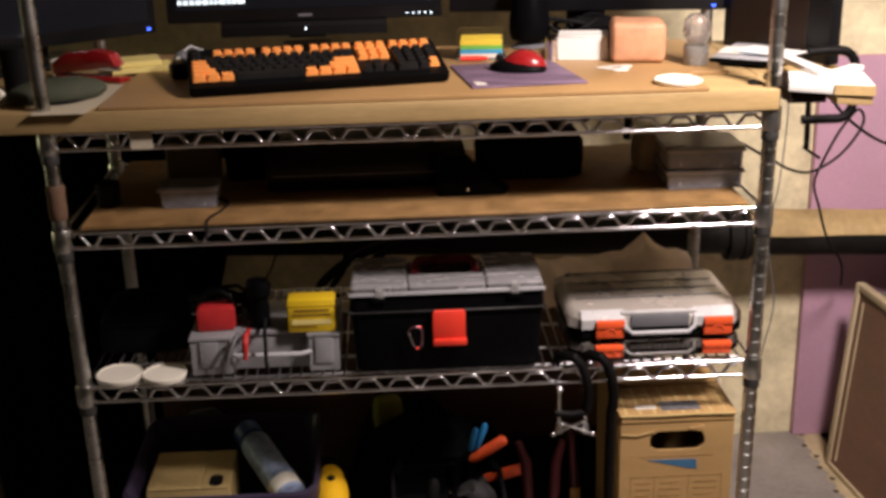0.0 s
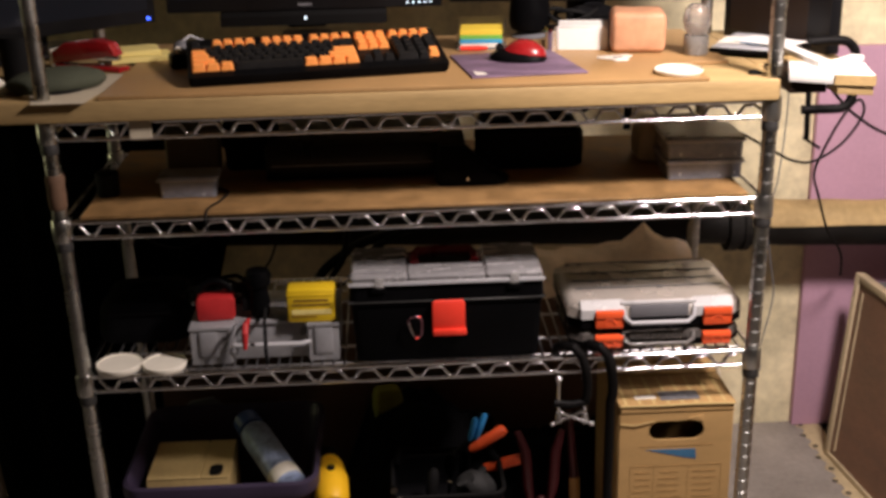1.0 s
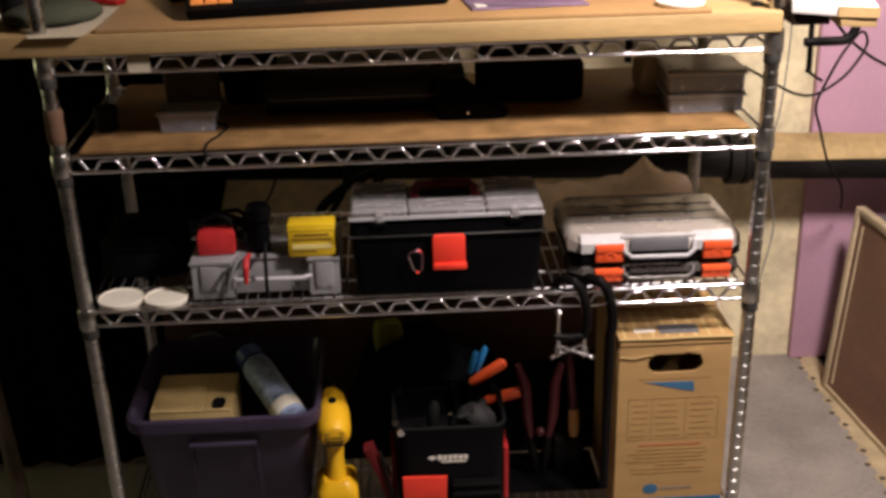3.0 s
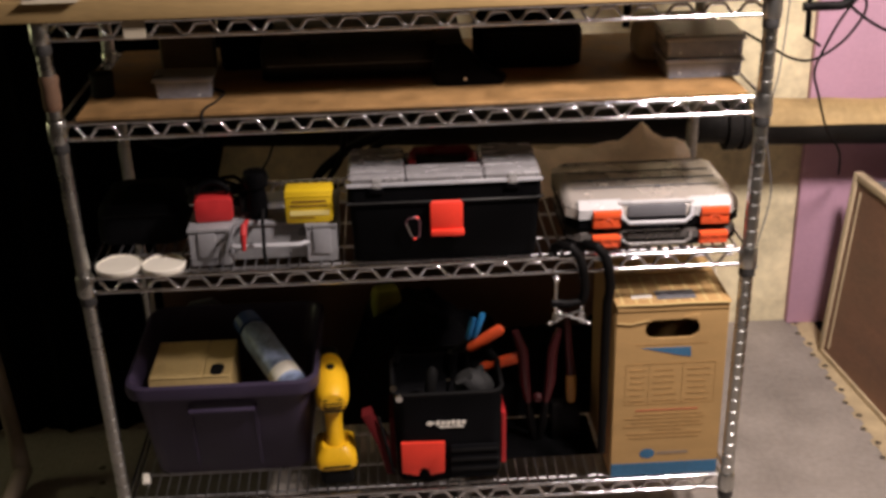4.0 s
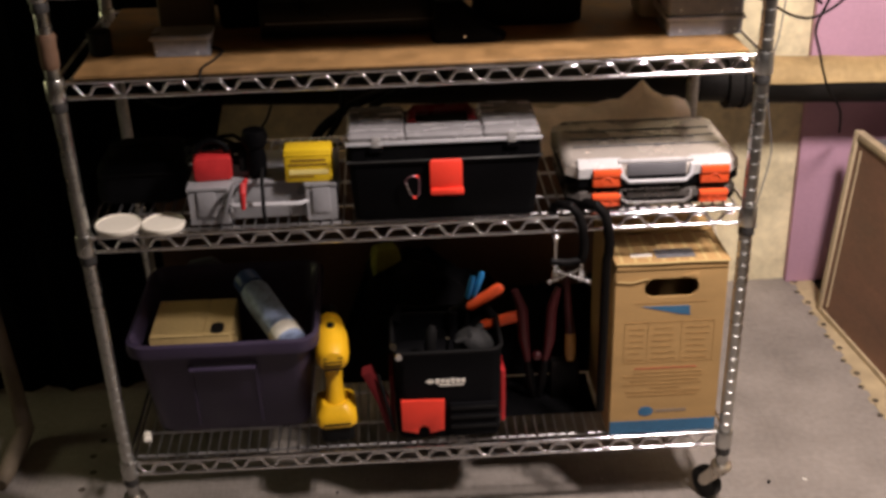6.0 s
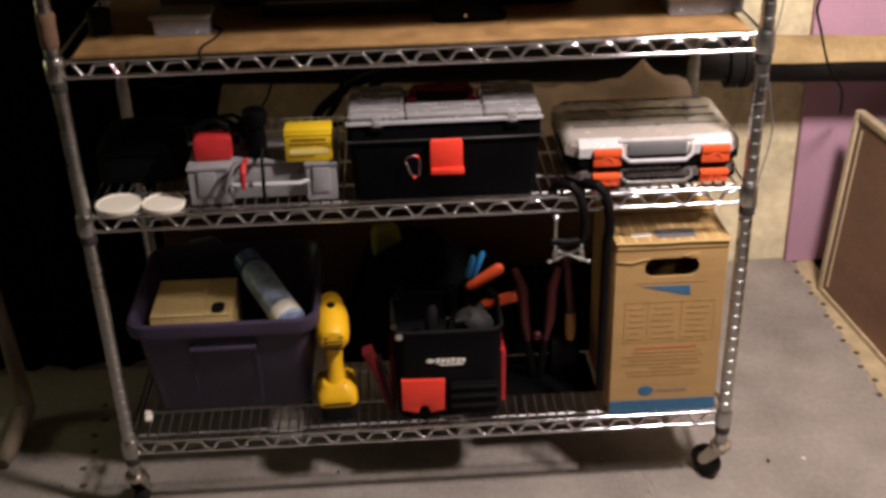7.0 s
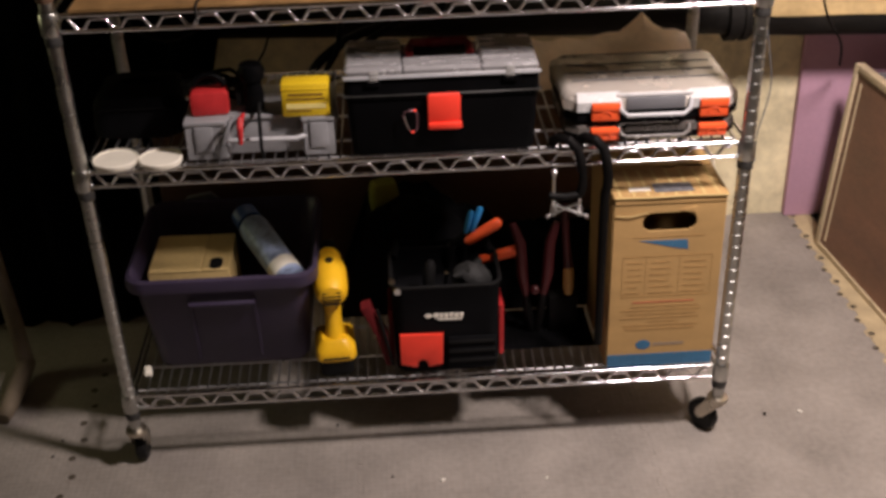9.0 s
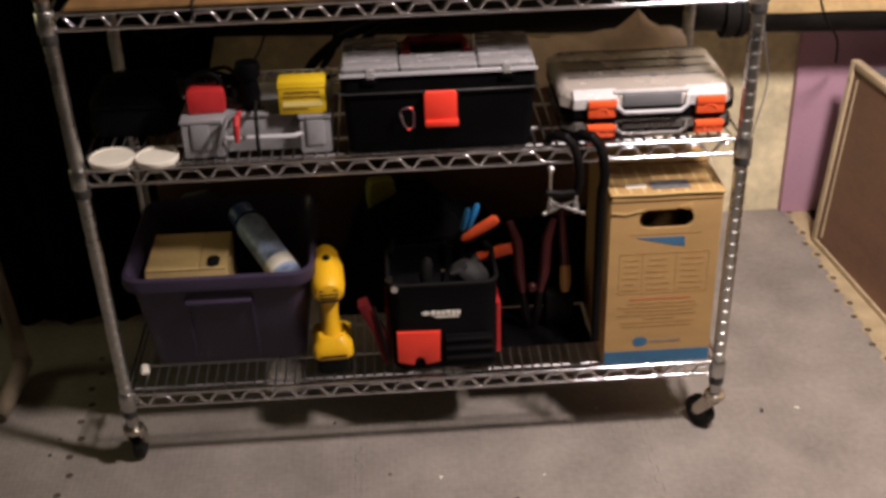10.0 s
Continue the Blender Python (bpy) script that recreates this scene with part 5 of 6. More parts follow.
for z in (HP - 0.05, 0.25, 0.06):
    part("nail", lathe(B(), [(0.003, 0), (0.004, 0.001), (0.002, 0.002)], 8, (0.013, -0.0002, z), Matrix.Rotation(radians(90), 3, "X")), STEEL, pn)
solo("grey_crate", box(B(), (0.02, 0.0, 0.0005), (0.9, 0.55, 0.478), 0.006), GREYPLASTIC, "grey storage crate behind the leaning panel", "crate", (1.140, 0.80, 0.0), -84.4)

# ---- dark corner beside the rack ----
# wavy black sheet added so the corner and the wall here stay dark
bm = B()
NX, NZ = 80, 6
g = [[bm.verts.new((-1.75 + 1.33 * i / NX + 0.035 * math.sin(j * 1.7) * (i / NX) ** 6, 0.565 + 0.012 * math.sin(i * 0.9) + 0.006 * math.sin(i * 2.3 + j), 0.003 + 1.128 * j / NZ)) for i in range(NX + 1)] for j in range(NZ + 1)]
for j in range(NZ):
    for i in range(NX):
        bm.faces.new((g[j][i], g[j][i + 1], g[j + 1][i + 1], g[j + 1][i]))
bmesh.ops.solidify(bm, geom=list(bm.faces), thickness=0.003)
solo("black_curtain", bm, CLOTH, "black sheet added to darken the corner behind the rack", "curtain")
leg = thing("bent_stand", "pale bent wooden stand leg on the mats", "stand", (-0.91, 0.30, 0.0))
part("upright", tube(B(), [(-0.16, 0.20, 0.75), (-0.09, 0.17, 0.52), (-0.045, 0.13, 0.30), (-0.012, 0.075, 0.12), (0.0, 0.05, 0.035)], [0.016, 0.016, 0.017, 0.019, 0.021], 10), DIMWOOD, leg)
part("foot", tube(B(), [(0.002, 0.055, 0.036), (0.0, 0.0, 0.030), (-0.004, -0.09, 0.022), (-0.008, -0.135, 0.0165)], [0.020, 0.022, 0.020, 0.015], 10), DIMWOOD, leg)

# ---- desk top ----
wing = solo("desk_wing", box(B(), (0.6095, 0.11, 1.1372), (0.775, 0.480, ZD), 0.002), PLY, "wooden extension board beside the desk", "desk board")


def keyboard():
    t = thing("keyboard", "black mechanical keyboard with orange and black keycaps", "keyboard", (-0.374, 0.024, ZS + 0.0004), 9.2)
    kx, ky = 0.443, 0.166
    tilt = 12.0
    tm = pose(0, 0, 0, tilt, 0, 0)
    case = loft(B(), [(rrect(0.002, 0.0, kx - 0.002, ky, 0.006), 0.002), (rrect(0, -0.003, kx, ky + 0.002, 0.007), 0.008), (rrect(0.0, -0.003, kx, ky + 0.002, 0.007), 0.018), (rrect(0.006, 0.012, kx - 0.006, ky - 0.003, 0.004), 0.0205)])
    bmesh.ops.transform(case, matrix=tm, verts=case.verts)
    body = part("case", case, BLACK, t)
    for fx in (0.06, kx - 0.06):
        part("foot", box(B(), (fx - 0.01, ky - 0.024, 0.0002), (fx + 0.01, ky - 0.012, 0.0340), 0.002), BLACK, t)
    u = 0.01885
    meshes = {}

    def key(col, row, wide, m, rows=1.0):
        k = (wide, rows, m.name)
        if k not in meshes:
            w, d = wide * u - 0.0012, rows * u - 0.0012
            b = loft(B(), [(rrect(0, 0, w, d, 0.0012, 1), 0.0), (rrect(0.0008, 0.0008, w - 0.0008, d - 0.0008, 0.0012, 1), 0.0045), (rrect(0.0026, 0.0022, w - 0.0026, d - 0.0030, 0.002, 1), 0.0105)])
            meshes[k] = mesh_of("key", b, m)
        o = part("key", meshes[k], None, t)
        o.matrix_basis = tm @ Matrix.Translation((0.007 + col * u, 0.016 + row * u, 0.0208))
    O, K = KEYORANGE, KEYBLACK
    F = 5.4
    key(0, F, 1, K)
    for grp in (2, 6.5, 11):
        for c in range(4):
            key(grp + c, F, 1, O)
    for c in range(13):
        key(c, 4, 1, K)
    key(13, 4, 2, K)
    key(0, 3, 1.5, O)
    for c in range(12):
        key(1.5 + c, 3, 1, K)
    key(13.5, 3, 1.5, K)
    key(0, 2, 1.75, O)
    for c in range(11):
        key(1.75 + c, 2, 1, K)
    key(12.75, 2, 2.25, O)
    key(0, 1, 2.25, O)
    for c in range(10):
        key(2.25 + c, 1, 1, K)
    key(12.25, 1, 2.75, O)
    for c in (0, 1.25, 2.5):
        key(c, 0, 1.25, O)
    key(3.75, 0, 6.25, K)
    for c in (10, 11.25, 12.5, 13.75):
        key(c, 0, 1.25, O)
    for c in (15.25, 16.25, 17.25):
        for r in (3, 4, F):
            key(c, r, 1, O)
    for c, r in ((15.25, 0), (16.25, 0), (17.25, 0), (16.25, 1)):
        key(c, r, 1, K)
    for c in range(4):
        key(18.5 + c, F, 1, O)
        key(18.5 + c, 4, 1, K)
    for r in (1, 2, 3):
        for c in range(3):
            key(18.5 + c, r, 1, K)
    key(18.5, 0, 2, K)
    key(20.5, 0, 1, K)
    key(21.5, 2, 1, K, 2)
    key(21.5, 0.4, 1, O, 1.3)


keyboard()


def monitor(at, turn, w, h, label, led, led_m, text=False, brand=False):
    """at: middle of the lower edge of the front."""
    t = thing("monitor", label, "monitor", (at[0], at[1], ZS + 0.0003), turn, "monitors on the desk")
    z = at[2] - ZS
    bez = B()
    box(bez, (-w / 2, 0.0, z), (w / 2, 0.045, z + h), 0.004)
    part("housing", bez, MONITOR, t)
    part("screen", box(B(), (-w / 2 + 0.018, -0.0012, z + 0.026), (w / 2 - 0.018, 0.0005, z + h - 0.018)), SCREEN, t, "dark lit screen")
    part("neck", box(B(), (-0.04, 0.047, 0.012), (0.04, 0.085, z + h * 0.5), 0.006), MONITOR, t)
    if at[1] > 0.4:
        part("desk_clamp", box(B(), (-0.05, -0.075, 0.0), (0.05, 0.0468, 0.009), 0.002), MONITOR, t)
    else:
        part("stand_base", loft(B(), [(rrect(-0.11, 0.0, 0.11, 0.13, 0.03), 0.0), (rrect(-0.11, 0.0, 0.11, 0.13, 0.03), 0.007), (rrect(-0.10, 0.01, 0.10, 0.12, 0.03), 0.012)]), MONITOR, t)
    if led is not None:
        part("power_led", box(B(), (led - 0.004, -0.0016, z + 0.007), (led + 0.004, 0.0, z + 0.011), 0.0008, 1), led_m, t, "lit power led")
    if brand:
        part("maker_mark", box(B(), (-0.014, -0.0012, z + 0.009), (0.014, 0.0, z + 0.014)), GREYPLASTIC, t, "grey maker's mark")
        bar_ob = part("sound_bar", prism(B(), [(0.0, z - 0.030), (0.05, z - 0.034), (0.05, z - 0.0004), (0.006, z - 0.0004), (-0.004, z - 0.010)], -0.172, 0.165, "x", 0.003), MATTBLACK, t, "black sound bar under the screen")
        part("bar_led", box(B(), (-0.0015, -0.0060, z - 0.018), (0.0015, -0.0015, z - 0.013), 0.0008, 1), WHITELED, bar_ob, "lit white led")
        for k in range(5):
            part("button_led", box(B(), (w / 2 - 0.072 + k * 0.012, -0.0014, z + 0.008), (w / 2 - 0.069 + k * 0.012, 0.0, z + 0.011)), WHITELED, t, "lit button mark")
    if text:
        rg = random.Random(3)
        x = -w / 2 + 0.024
        for k in range(11):
            ww = rg.uniform(0.006, 0.014)
            part("text_bar", box(B(), (x, -0.0020, z + 0.038), (x + ww, -0.0011, z + 0.046)), SCREENTEXT, t, "unreadable white screen text")
            x += ww + 0.003
        for k in range(2):
            part("text_bar", box(B(), (w / 2 - 0.038 + k * 0.012, -0.0020, z + 0.038), (w / 2 - 0.030 + k * 0.012, -0.0011, z + 0.044)), SCREENTEXT, t)


monitor((-0.206, 0.50, 1.2345), 0, 0.556, 0.34, "black monitor with lines of white text", None, None, True, True)
monitor((0.362, 0.462, 1.2420), -8, 0.556, 0.34, "black monitor with a blue power light", 0.252, BLUELED)
monitor((-0.700, 0.340, 1.2200), 39, 0.50, 0.30, "black monitor turned inward with a blue power light", 0.232, BLUELED)
side = thing("side_monitor", "dark brown screen standing sideways on the desk extension", "monitor", (0.640, 0.400, ZD + 0.0005), -64)
part("housing", box(B(), (-0.02, 0.0, 0.0), (0.262, 0.028, 0.36), 0.004), MONITOR, side)
part("screen", box(B(), (0.0, -0.0014, 0.015), (0.205, 0.0006, 0.345), 0.001, 1), DARKBROWN, side, "dark brown matt face")

ms = thing("mouse", "glossy red and black computer mouse on the pad", "mouse", (0.190, 0.165, ZS + 0.004), -22)
bm = B()
vs = blob(bm, (0.008, 0.003, 0.006), (0.044, 0.029, 0.031), 24, 14)
for v in vs:
    v.co.z = max(v.co.z, 0.0006)
    if v.co.z > 0.006:
        v.co.z *= 1.0 - 0.35 * max(0, -v.co.x / 0.052)
part("shell", bm, REDGLOSS, ms)
bm = B()
vs = blob(bm, (0, 0, 0.0035), (0.0535, 0.0325, 0.019), 24, 10)
for v in vs:
    v.co.z = max(v.co.z, 0.0003)
part("base", bm, BLACK, ms)
part("wheel", lathe(B(), [(0.005, -0.003), (0.0075, -0.002), (0.0075, 0.002), (0.005, 0.003)], 14, (-0.034, 0, 0.0215), Matrix.Rotation(radians(90), 3, "X")), RUBBER, ms)
solo("mouse_pad", prism(B(), [(0.098, 0.028), (0.297, 0.044), (0.262, 0.262), (0.072, 0.236)], ZS + 0.0003, ZS + 0.0036, "z", 0.001), PAD, "grey and purple patterned mouse pad on the desk", "mouse pad")
solo("pad_mark", prism(B(), [(0.106, 0.042), (0.125, 0.044), (0.121, 0.060), (0.103, 0.072)], ZS + 0.0038, ZS + 0.0044, "z"), PAPER, "pale printed mark on the mouse pad corner", "mark")

nb = thing("note_holder", "clear holder with yellow, green and blue note pads", "note pads", (0.135, 0.300, ZS + 0.0003), -6)
part("tray", loft(B(), [(rrect(-0.046, 0, 0.046, 0.075, 0.003), 0), (rrect(-0.046, 0, 0.046, 0.075, 0.003), 0.003)]), CLEAR, nb)
for z0, z1, m in ((0.0034, 0.011, PAPER), (0.0112, 0.019, NOTEBLUE), (0.0192, 0.027, NOTEGREEN), (0.0272, 0.037, NOTEYELLOW)):
    part("note_pad", box(B(), (-0.040, 0.002, z0), (0.040, 0.070, z1), 0.0006, 1), m, nb)
part("back_wall", box(B(), (-0.046, 0.0752, 0.0), (0.046, 0.077, 0.050), 0.0005, 1), GLASS, nb)
for s in (-1, 1):
    part("side_wall", box(B(), (s * 0.0465 - 0.0008, 0.0, 0.0), (s * 0.0465 + 0.0008, 0.075, 0.046)), GLASS, nb)
solo("red_marker", tube(B(), [(0.095, 0.288, ZS + 0.006), (0.13, 0.284, ZS + 0.006), (0.146, 0.282, ZS + 0.006)], [0.0045, 0.005, 0.003], 10), REDLATCH, "short red marker lying on the desk", "marker")
spk = thing("desk_speaker", "black rounded desk speaker on a ring foot", "speaker", (0.243, 0.430, ZS + 0.0003))
part("body", lathe(B(), [(0.020, 0.012), (0.036, 0.016), (0.041, 0.030), (0.040, 0.060), (0.034, 0.095), (0.026, 0.13), (0.016, 0.15)], 26), BLACK, spk)
part("foot", lathe(B(), [(0.036, 0), (0.038, 0.002), (0.030, 0.006), (0.018, 0.0118)], 26), GREYPLASTIC, spk)
solo("coin_tube", lathe(B(), [(0.0125, 0), (0.013, 0.002), (0.0125, 0.008), (0.013, 0.010), (0.0125, 0.018), (0.013, 0.020), (0.0125, 0.030), (0.013, 0.032), (0.0125, 0.044), (0.012, 0.046)], 22), STEEL, "short ribbed metal cylinder on the desk", "cylinder", (0.266, 0.275, ZS + 0.0003))
wb = thing("white_box", "small plain white cardboard box on the desk", "box", (0.322, 0.262, ZS + 0.0003), -9)
part("body", box(B(), (-0.045, 0, 0), (0.047, 0.075, 0.042), 0.001, 1), WHITEPAINT, wb)
part("lid", box(B(), (-0.0455, -0.0008, 0.0422), (0.0475, 0.0755, 0.0445), 0.0008, 1), WHITEPAINT, wb)
bm = B()
box(bm, (-0.050, 0.0, 0.0), (0.050, 0.095, 0.074), 0.012, 3)
bmesh.ops.subdivide_edges(bm, edges=list(bm.edges), cuts=2, use_grid_fill=True)
for v in bm.verts:
    v.co += 0.0018 * noise.noise_vector(v.co * 45)
    v.co.z = max(v.co.z, 0)
solo("salt_lamp", bm, SALT, "peach-coloured rounded block of rock salt on the desk", "salt block", (0.417, 0.210, ZS + 0.0004), -8)
gl = thing("glass_jar", "small clear glass jar with a metal band", "glass jar", (0.518, 0.190, ZS + 0.0003))
part("base", lathe(B(), [(0.021, 0), (0.0225, 0.003), (0.0222, 0.010), (0.0228, 0.012), (0.0225, 0.033), (0.0215, 0.035)], 24), PEWTER, gl)
part("globe", lathe(B(), [(0.014, 0.036), (0.022, 0.046), (0.0255, 0.062), (0.022, 0.080), (0.014, 0.090)], 24), HAZYGLASS, gl, "hazy glass globe")
shallow_lid(0.447, 0.024, 0.041, ZS, 0.007, "white lids on the desk")
bm = B()
prism(bm, rrect(-0.034, -0.022, 0.034, 0.030, 0.014), 0, 0.0016, "z", 0.0004)
for v in bm.verts:
    v.co.x *= 1.0 if v.co.y > 0 else 0.45
solo("white_card", bm, PAPER, "white rounded paper card on the desk", "card", (0.371, 0.165, ZS + 0.0003), 10)
solo("card_mark", prism(B(), rrect(-0.009, -0.004, 0.009, 0.005, 0.003, 2), 0, 0.0005, "z"), GREYPLASTIC, "dark unreadable print on the white card", "mark", (0.371, 0.170, ZS + 0.0021), 10)
tb = thing("tablet", "black tablet lying under loose papers", "tablet", (0.585, 0.190, ZD + 0.0075), -32)
part("body", box(B(), (-0.040, -0.01, 0.0), (0.085, 0.16, 0.008), 0.003), BLACK, tb)
part("rim", box(B(), (-0.038, -0.008, 0.0082), (0.083, 0.158, 0.0098), 0.0008, 1), FROST, tb)
for k, (m, w, z) in enumerate(((PAPER, 0.10, 0.012), (BLUEINK, 0.05, 0.0135), (WHITEPAINT, 0.11, 0.015))):
    solo("loose_paper", box(B(), (-w / 2, 0, 0), (w / 2, 0.07, 0.0012)), m, "loose paper lying on the tablet", "paper", (0.612 + 0.012 * k, 0.205 - 0.01 * k, ZD + 0.0075 + z), -30 - 9 * k, "loose papers")
solo("bottle_cap", lathe(B(), [(0.011, 0), (0.012, 0.003), (0.008, 0.006), (0.003, 0.0075)], 18), MATTBLACK, "small black bottle cap on the desk", "bottle cap", (0.580, 0.030, ZD + 0.0003))
wbd = thing("white_board", "white painted board clamped to the desk extension", "board", (0.680, -0.070, ZD + 0.0006))
part("board", prism(B(), [(-0.064, 0.030), (-0.002, -0.006), (0.056, -0.026), (0.078, 0.075), (-0.040, 0.110)], 0, 0.018, "z", 0.001), WHITEPAINT, wbd)
part("raw_edge", prism(B(), [(-0.002, -0.0095), (0.0575, -0.0300), (0.0575, -0.0268), (-0.002, -0.0065)], 0.0002, 0.0165, "z"), PLY, wbd, "unpainted wooden edge")
part("dark_bracket", box(B(), (-0.060, 0.034, -0.022), (0.002, 0.195, -0.0006), 0.002), DARKBROWN, wbd, "dark bracket under the board")
part("lower_board", prism(B(), [(0.004, -0.008), (0.056, -0.025), (0.074, 0.070), (0.004, 0.080)], -0.016, -0.0006, "z", 0.001), PLY, wbd, "unpainted wooden board underneath")
solo("white_trim", prism(B(), [(-0.10, -0.012), (0.075, -0.010), (0.075, 0.012), (-0.10, 0.014)], 0, 0.010, "z", 0.001), WHITEPAINT, "white offcut strip lying across the board", "strip", (0.672, 0.050, ZD + 0.0192), -84)
solo("white_trim", prism(B(), [(-0.03, -0.012), (0.045, -0.010), (0.045, 0.012), (-0.03, 0.014)], 0, 0.010, "z", 0.001), WHITEPAINT, "short white offcut on the board", "strip", (0.722, -0.008, ZD + 0.0192), 44)
gc = thing("g_clamp", "black iron g-clamp holding the white board to the desk", "g-clamp", (0.705, 0.125, 1.084))
pts = [(0.0, 0, 0.122), (0.03, 0, 0.124)] + arc((0.055, 0, 0.094), 0.030, 90, 0, 6) + [(0.085, 0, 0.05)] + arc((0.060, 0, 0.026), 0.026, 0, -90, 6) + [(0.03, 0, 0.0), (-0.004, 0, 0.0)]
part("frame", tube(B(), pts, 0.0085, 10), IRON, gc)
part("screw", bar((0.005, 0, 0.050), (0.008, 0, -0.055), 0.0052, 10), IRON, gc)
part("pad", lathe(B(), [(0.005, -0.010), (0.010, -0.006), (0.011, 0.0)], 14, (0.005, 0, 0.0520)), IRON, gc)
part("tommy_bar", bar((0.000, -0.004, -0.050), (0.030, -0.012, -0.070), 0.0028), IRON, gc)

# left end of the desk
st = thing("stapler", "red stapler lying open on the desk", "stapler", (-0.520, 0.225, ZD + 0.0004), 155)
part("base", box(B(), (0.0, -0.016, 0.0), (0.145, 0.016, 0.009), 0.003), REDGLOSS, st)
part("magazine", box(B(), (0.01, -0.007, 0.020), (0.135, 0.007, 0.028), 0.001), STEEL, st)
part("arm", prism(B(), [(0.008, 0.030), (0.02, 0.028), (0.13, 0.012), (0.150, 0.010), (0.152, 0.030), (0.12, 0.050), (0.05, 0.058), (0.02, 0.052)], -0.014, 0.014, "y", 0.004), REDGLOSS, st)
part("hinge_cap", box(B(), (0.146, -0.012, 0.004), (0.158, 0.012, 0.036), 0.003), WHITE, st)
nt = thing("note_block", "pale yellow note blocks stacked on the desk", "note pads", (-0.492, 0.275, ZS + 0.0004), 15)
part("note_pad", box(B(), (-0.06, 0, 0), (0.05, 0.07, 0.010), 0.0008, 1), PALEYELLOW, nt)
part("note_pad", box(B(), (-0.05, 0.012, 0.0103), (0.03, 0.08, 0.020), 0.0008, 1), PALEYELLOW, nt)
hp = thing("desk_gadget", "small black gadget with a white button and cable", "gadget", (-0.407, 0.195, ZS + 0.0004), 20)
part("body", box(B(), (-0.022, 0, 0), (0.022, 0.04, 0.026), 0.006), BLACK, hp)
part("dome", lathe(B(), [(0.016, 0.0265), (0.018, 0.030), (0.014, 0.042), (0.006, 0.048)], 18, (0.002, 0.02, 0)), GREYPLASTIC, hp)
part("button", lathe(B(), [(0.006, 0.030), (0.007, 0.036), (0.003, 0.040)], 12, (-0.008, 0.008, 0)), WHITE, hp)
part("lead", tube(B(), [(0.004, 0.02, 0.047), (0.02, 0.03, 0.054), (0.042, 0.03, 0.044), (0.062, 0.02, 0.032)], 0.0022, 6), FROST, hp)
cu = thing("wrist_rest", "grey-green oval cushion at the edge of the desk", "cushion", (-0.606, 0.085, ZD + 0.0004), 28)
bm = B()
for v in blob(bm, (0, 0, 0.014), (0.085, 0.050, 0.024), 24, 12):
    v.co.z = max(v.co.z, 0.0003)
part("pad", bm, GREENGREY, cu)
part("base", lathe(B(), [(0.045, 0.0002), (0.052, 0.002), (0.050, 0.005)], 24), MATTBLACK, cu)
solo("white_sheet", prism(B(), [(-0.62, -0.036), (-0.535, -0.036), (-0.505, 0.20), (-0.70, 0.24)], ZD + 0.0002, ZD + 0.0005, "z"), GREYPAPER, "pale paper sheet under the cushion", "paper")
solo("grey_cup", lathe(B(), [(0.024, 0), (0.027, 0.003), (0.030, 0.06), (0.031, 0.08), (0.028, 0.081)], 24), MATTBLACK, "dark cup standing among the clutter", "cup", (-0.690, 0.165, ZD + 0.0004))
solo("white_plug", loft(B(), [(rrect(-0.03, -0.02, 0.03, 0.02, 0.008), 0), (rrect(-0.032, -0.022, 0.032, 0.022, 0.009), 0.012), (rrect(-0.02, -0.012, 0.02, 0.012, 0.006), 0.026)]), WHITE, "white plastic plug lying on the desk", "plug", (-0.715, 0.06, ZD + 0.0004), 30)

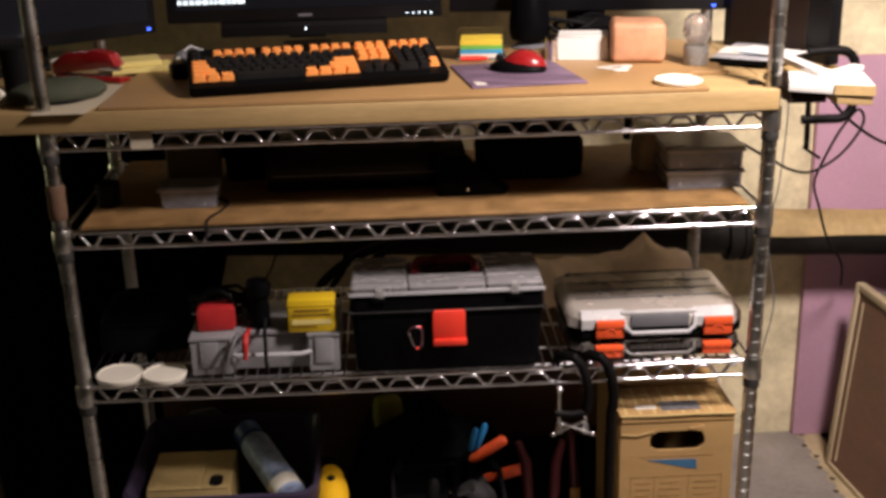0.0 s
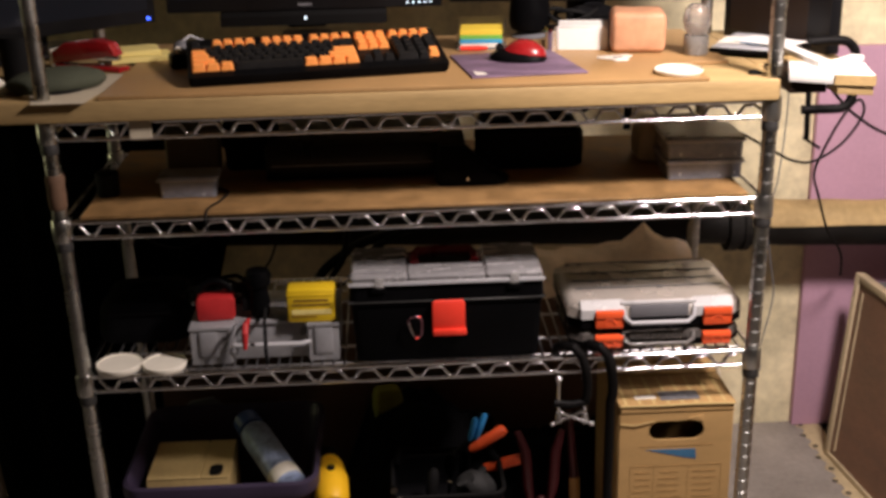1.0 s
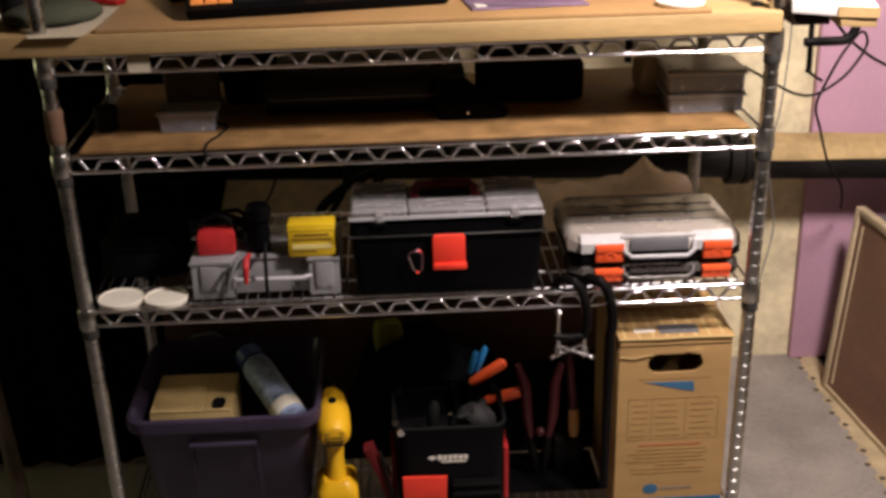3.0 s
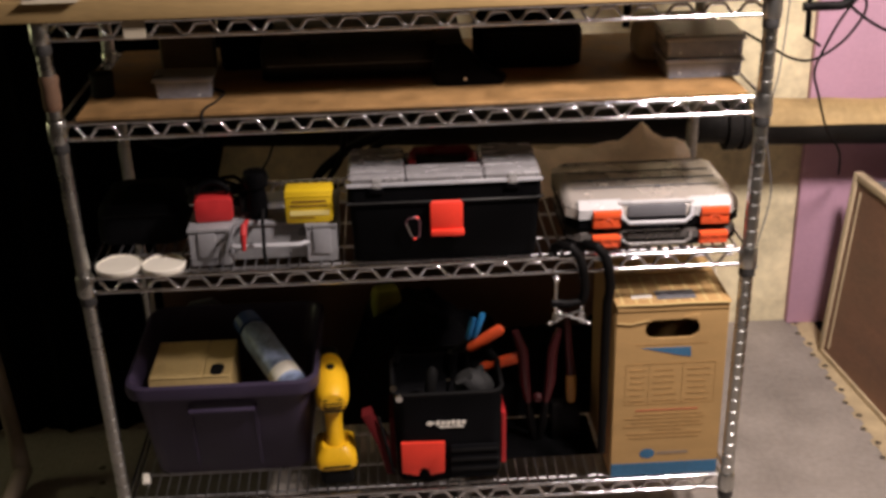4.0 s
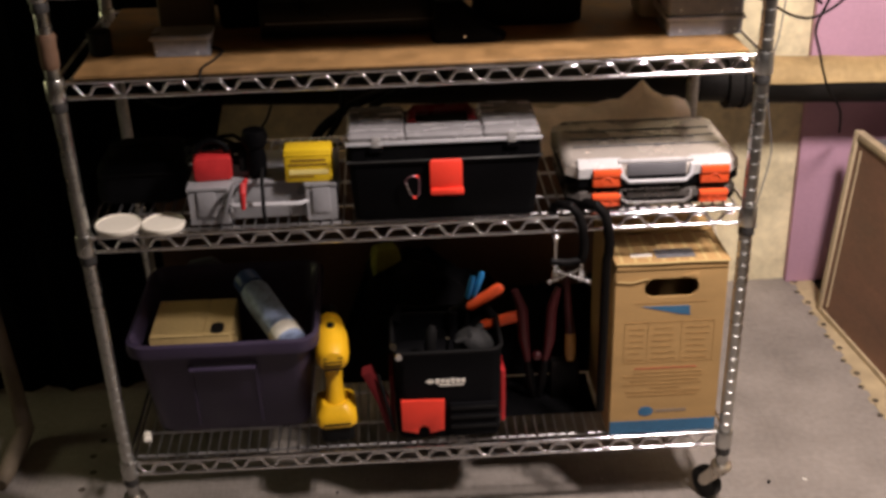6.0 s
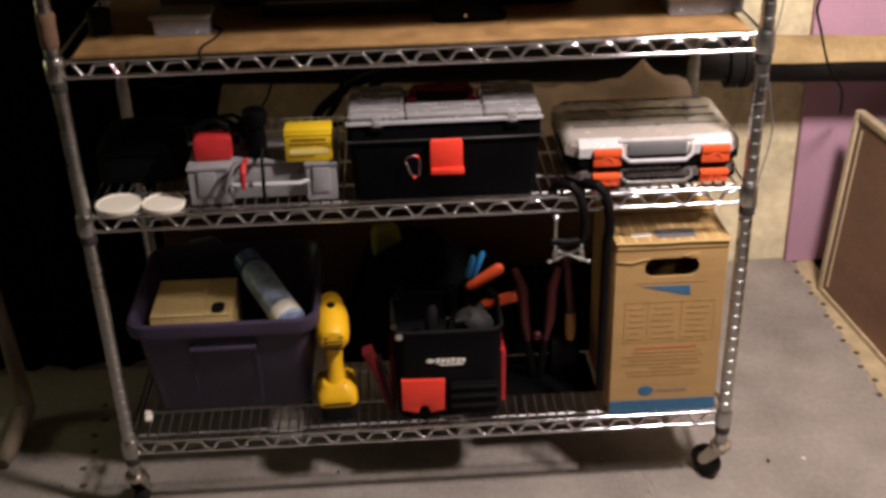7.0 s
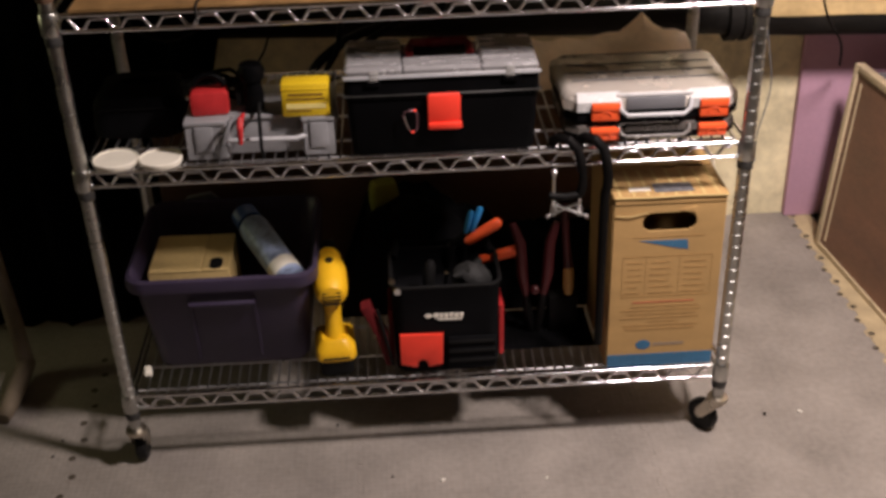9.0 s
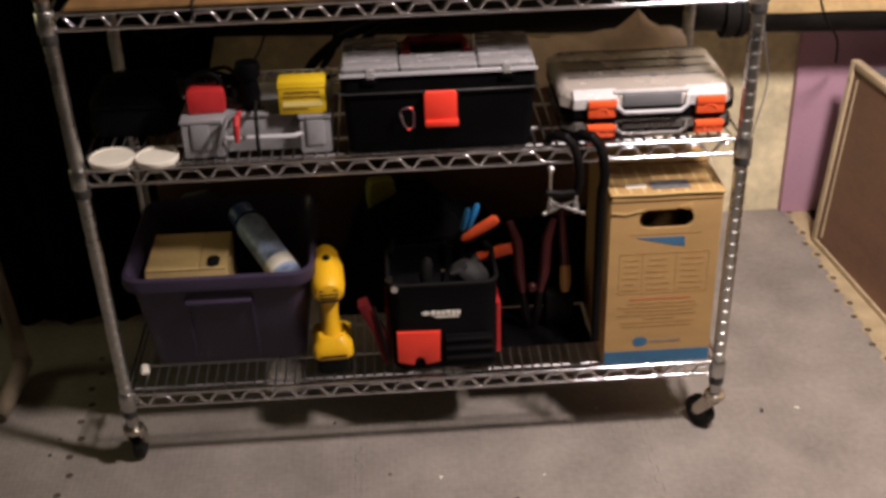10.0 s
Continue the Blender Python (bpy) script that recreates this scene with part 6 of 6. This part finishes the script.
cl = [(0.30 + 0.030 * math.cos(i * 0.5) + 0.0012 * i, 0.42 + 0.02 * math.sin(i * 0.5), ZS + 0.010 + 0.022 * (1 + math.sin(i * 0.37))) for i in range(60)]
solo("cable", tube(B(), cl, 0.0045, 7), MATTBLACK, "tangle of black cable behind the white box", "cable", group="loose cables")
soft_bag("webcam_pouch", (0.372, 0.44, ZS + 0.0003), (0.09, 0.05, 0.055), "small black pouch behind the white box", "pouch", CLOTH)
solo("cable", tube(B(), [(0.47 + 0.022 * math.cos(i * 0.45), 0.36 + 0.016 * math.sin(i * 0.45), ZS + 0.030 + 0.024 * math.sin(i * 0.6)) for i in range(40)], 0.0038, 7), MATTBLACK, "coil of black cable beside the salt block", "cable", group="loose cables")

# hooks under the second shelf
for hx in (-0.09, 0.035):
    hk = thing("wire_hook", "small pale plastic hook under the shelf rail", "hook", (hx, 0.11, 0.9495), 0, "hooks under the shelf")
    part("hook", tube(B(), [(0, 0, 0.002), (0, -0.004, -0.012), (0, 0.004, -0.020), (0, 0.012, -0.014)], 0.0035, 7), FROST, hk)
# crumbs on the mats
rng = random.Random(21)
for k in range(16):
    r = rng.uniform(0.003, 0.007)
    bm = B()
    for v in blob(bm, (0, 0, r * 0.35), (r, r * rng.uniform(0.5, 0.9), r * 0.35), 8, 5):
        v.co += 0.25 * r * noise.noise_vector(v.co * 300 + Vector((k, 0, 0)))
        v.co.z = max(v.co.z, 0.0002)
    pale = k % 4 < 2
    solo("paper_scrap" if pale else "dirt_crumb", bm, PAPER if pale else MATTBLACK, "tiny pale paper scrap on the mat" if pale else "tiny dark crumb of dirt on the mat", "scrap" if pale else "crumb", (rng.uniform(-0.85, 0.85), rng.uniform(-0.30, 0.10), 0.0002), rng.uniform(0, 180), "scraps on the floor")

cable([(-0.355, 0.13, Z2 + 0.003), (-0.335, 0.10, Z2 + 0.004), (-0.345, 0.05, Z2 + 0.003), (-0.358, 0.01, Z2 + 0.004), (-0.362, -0.010, Z2 - 0.006), (-0.360, -0.012, Z2 - 0.030)], 0.0022, "thin black lead over the edge of the shelf board")
solo("white_tag", loft(B(), [(rrect(-0.008, -0.014, 0.008, 0.014, 0.003), 0), (rrect(-0.008, -0.014, 0.008, 0.014, 0.003), 0.006), (rrect(-0.005, -0.010, 0.005, 0.010, 0.003), 0.010)]), WHITE, "small white plastic tag on the wire shelf", "tag", (-0.567, 0.075, Z0 + 0.0002), 12)

cable([(-0.36, 0.60, 0.575), (-0.345, 0.60, 0.63), (-0.32, 0.62, 0.67), (-0.30, 0.60, 0.76), (-0.31, 0.455, 0.95)], 0.0025, "thin dark cable hanging behind the organizer case")
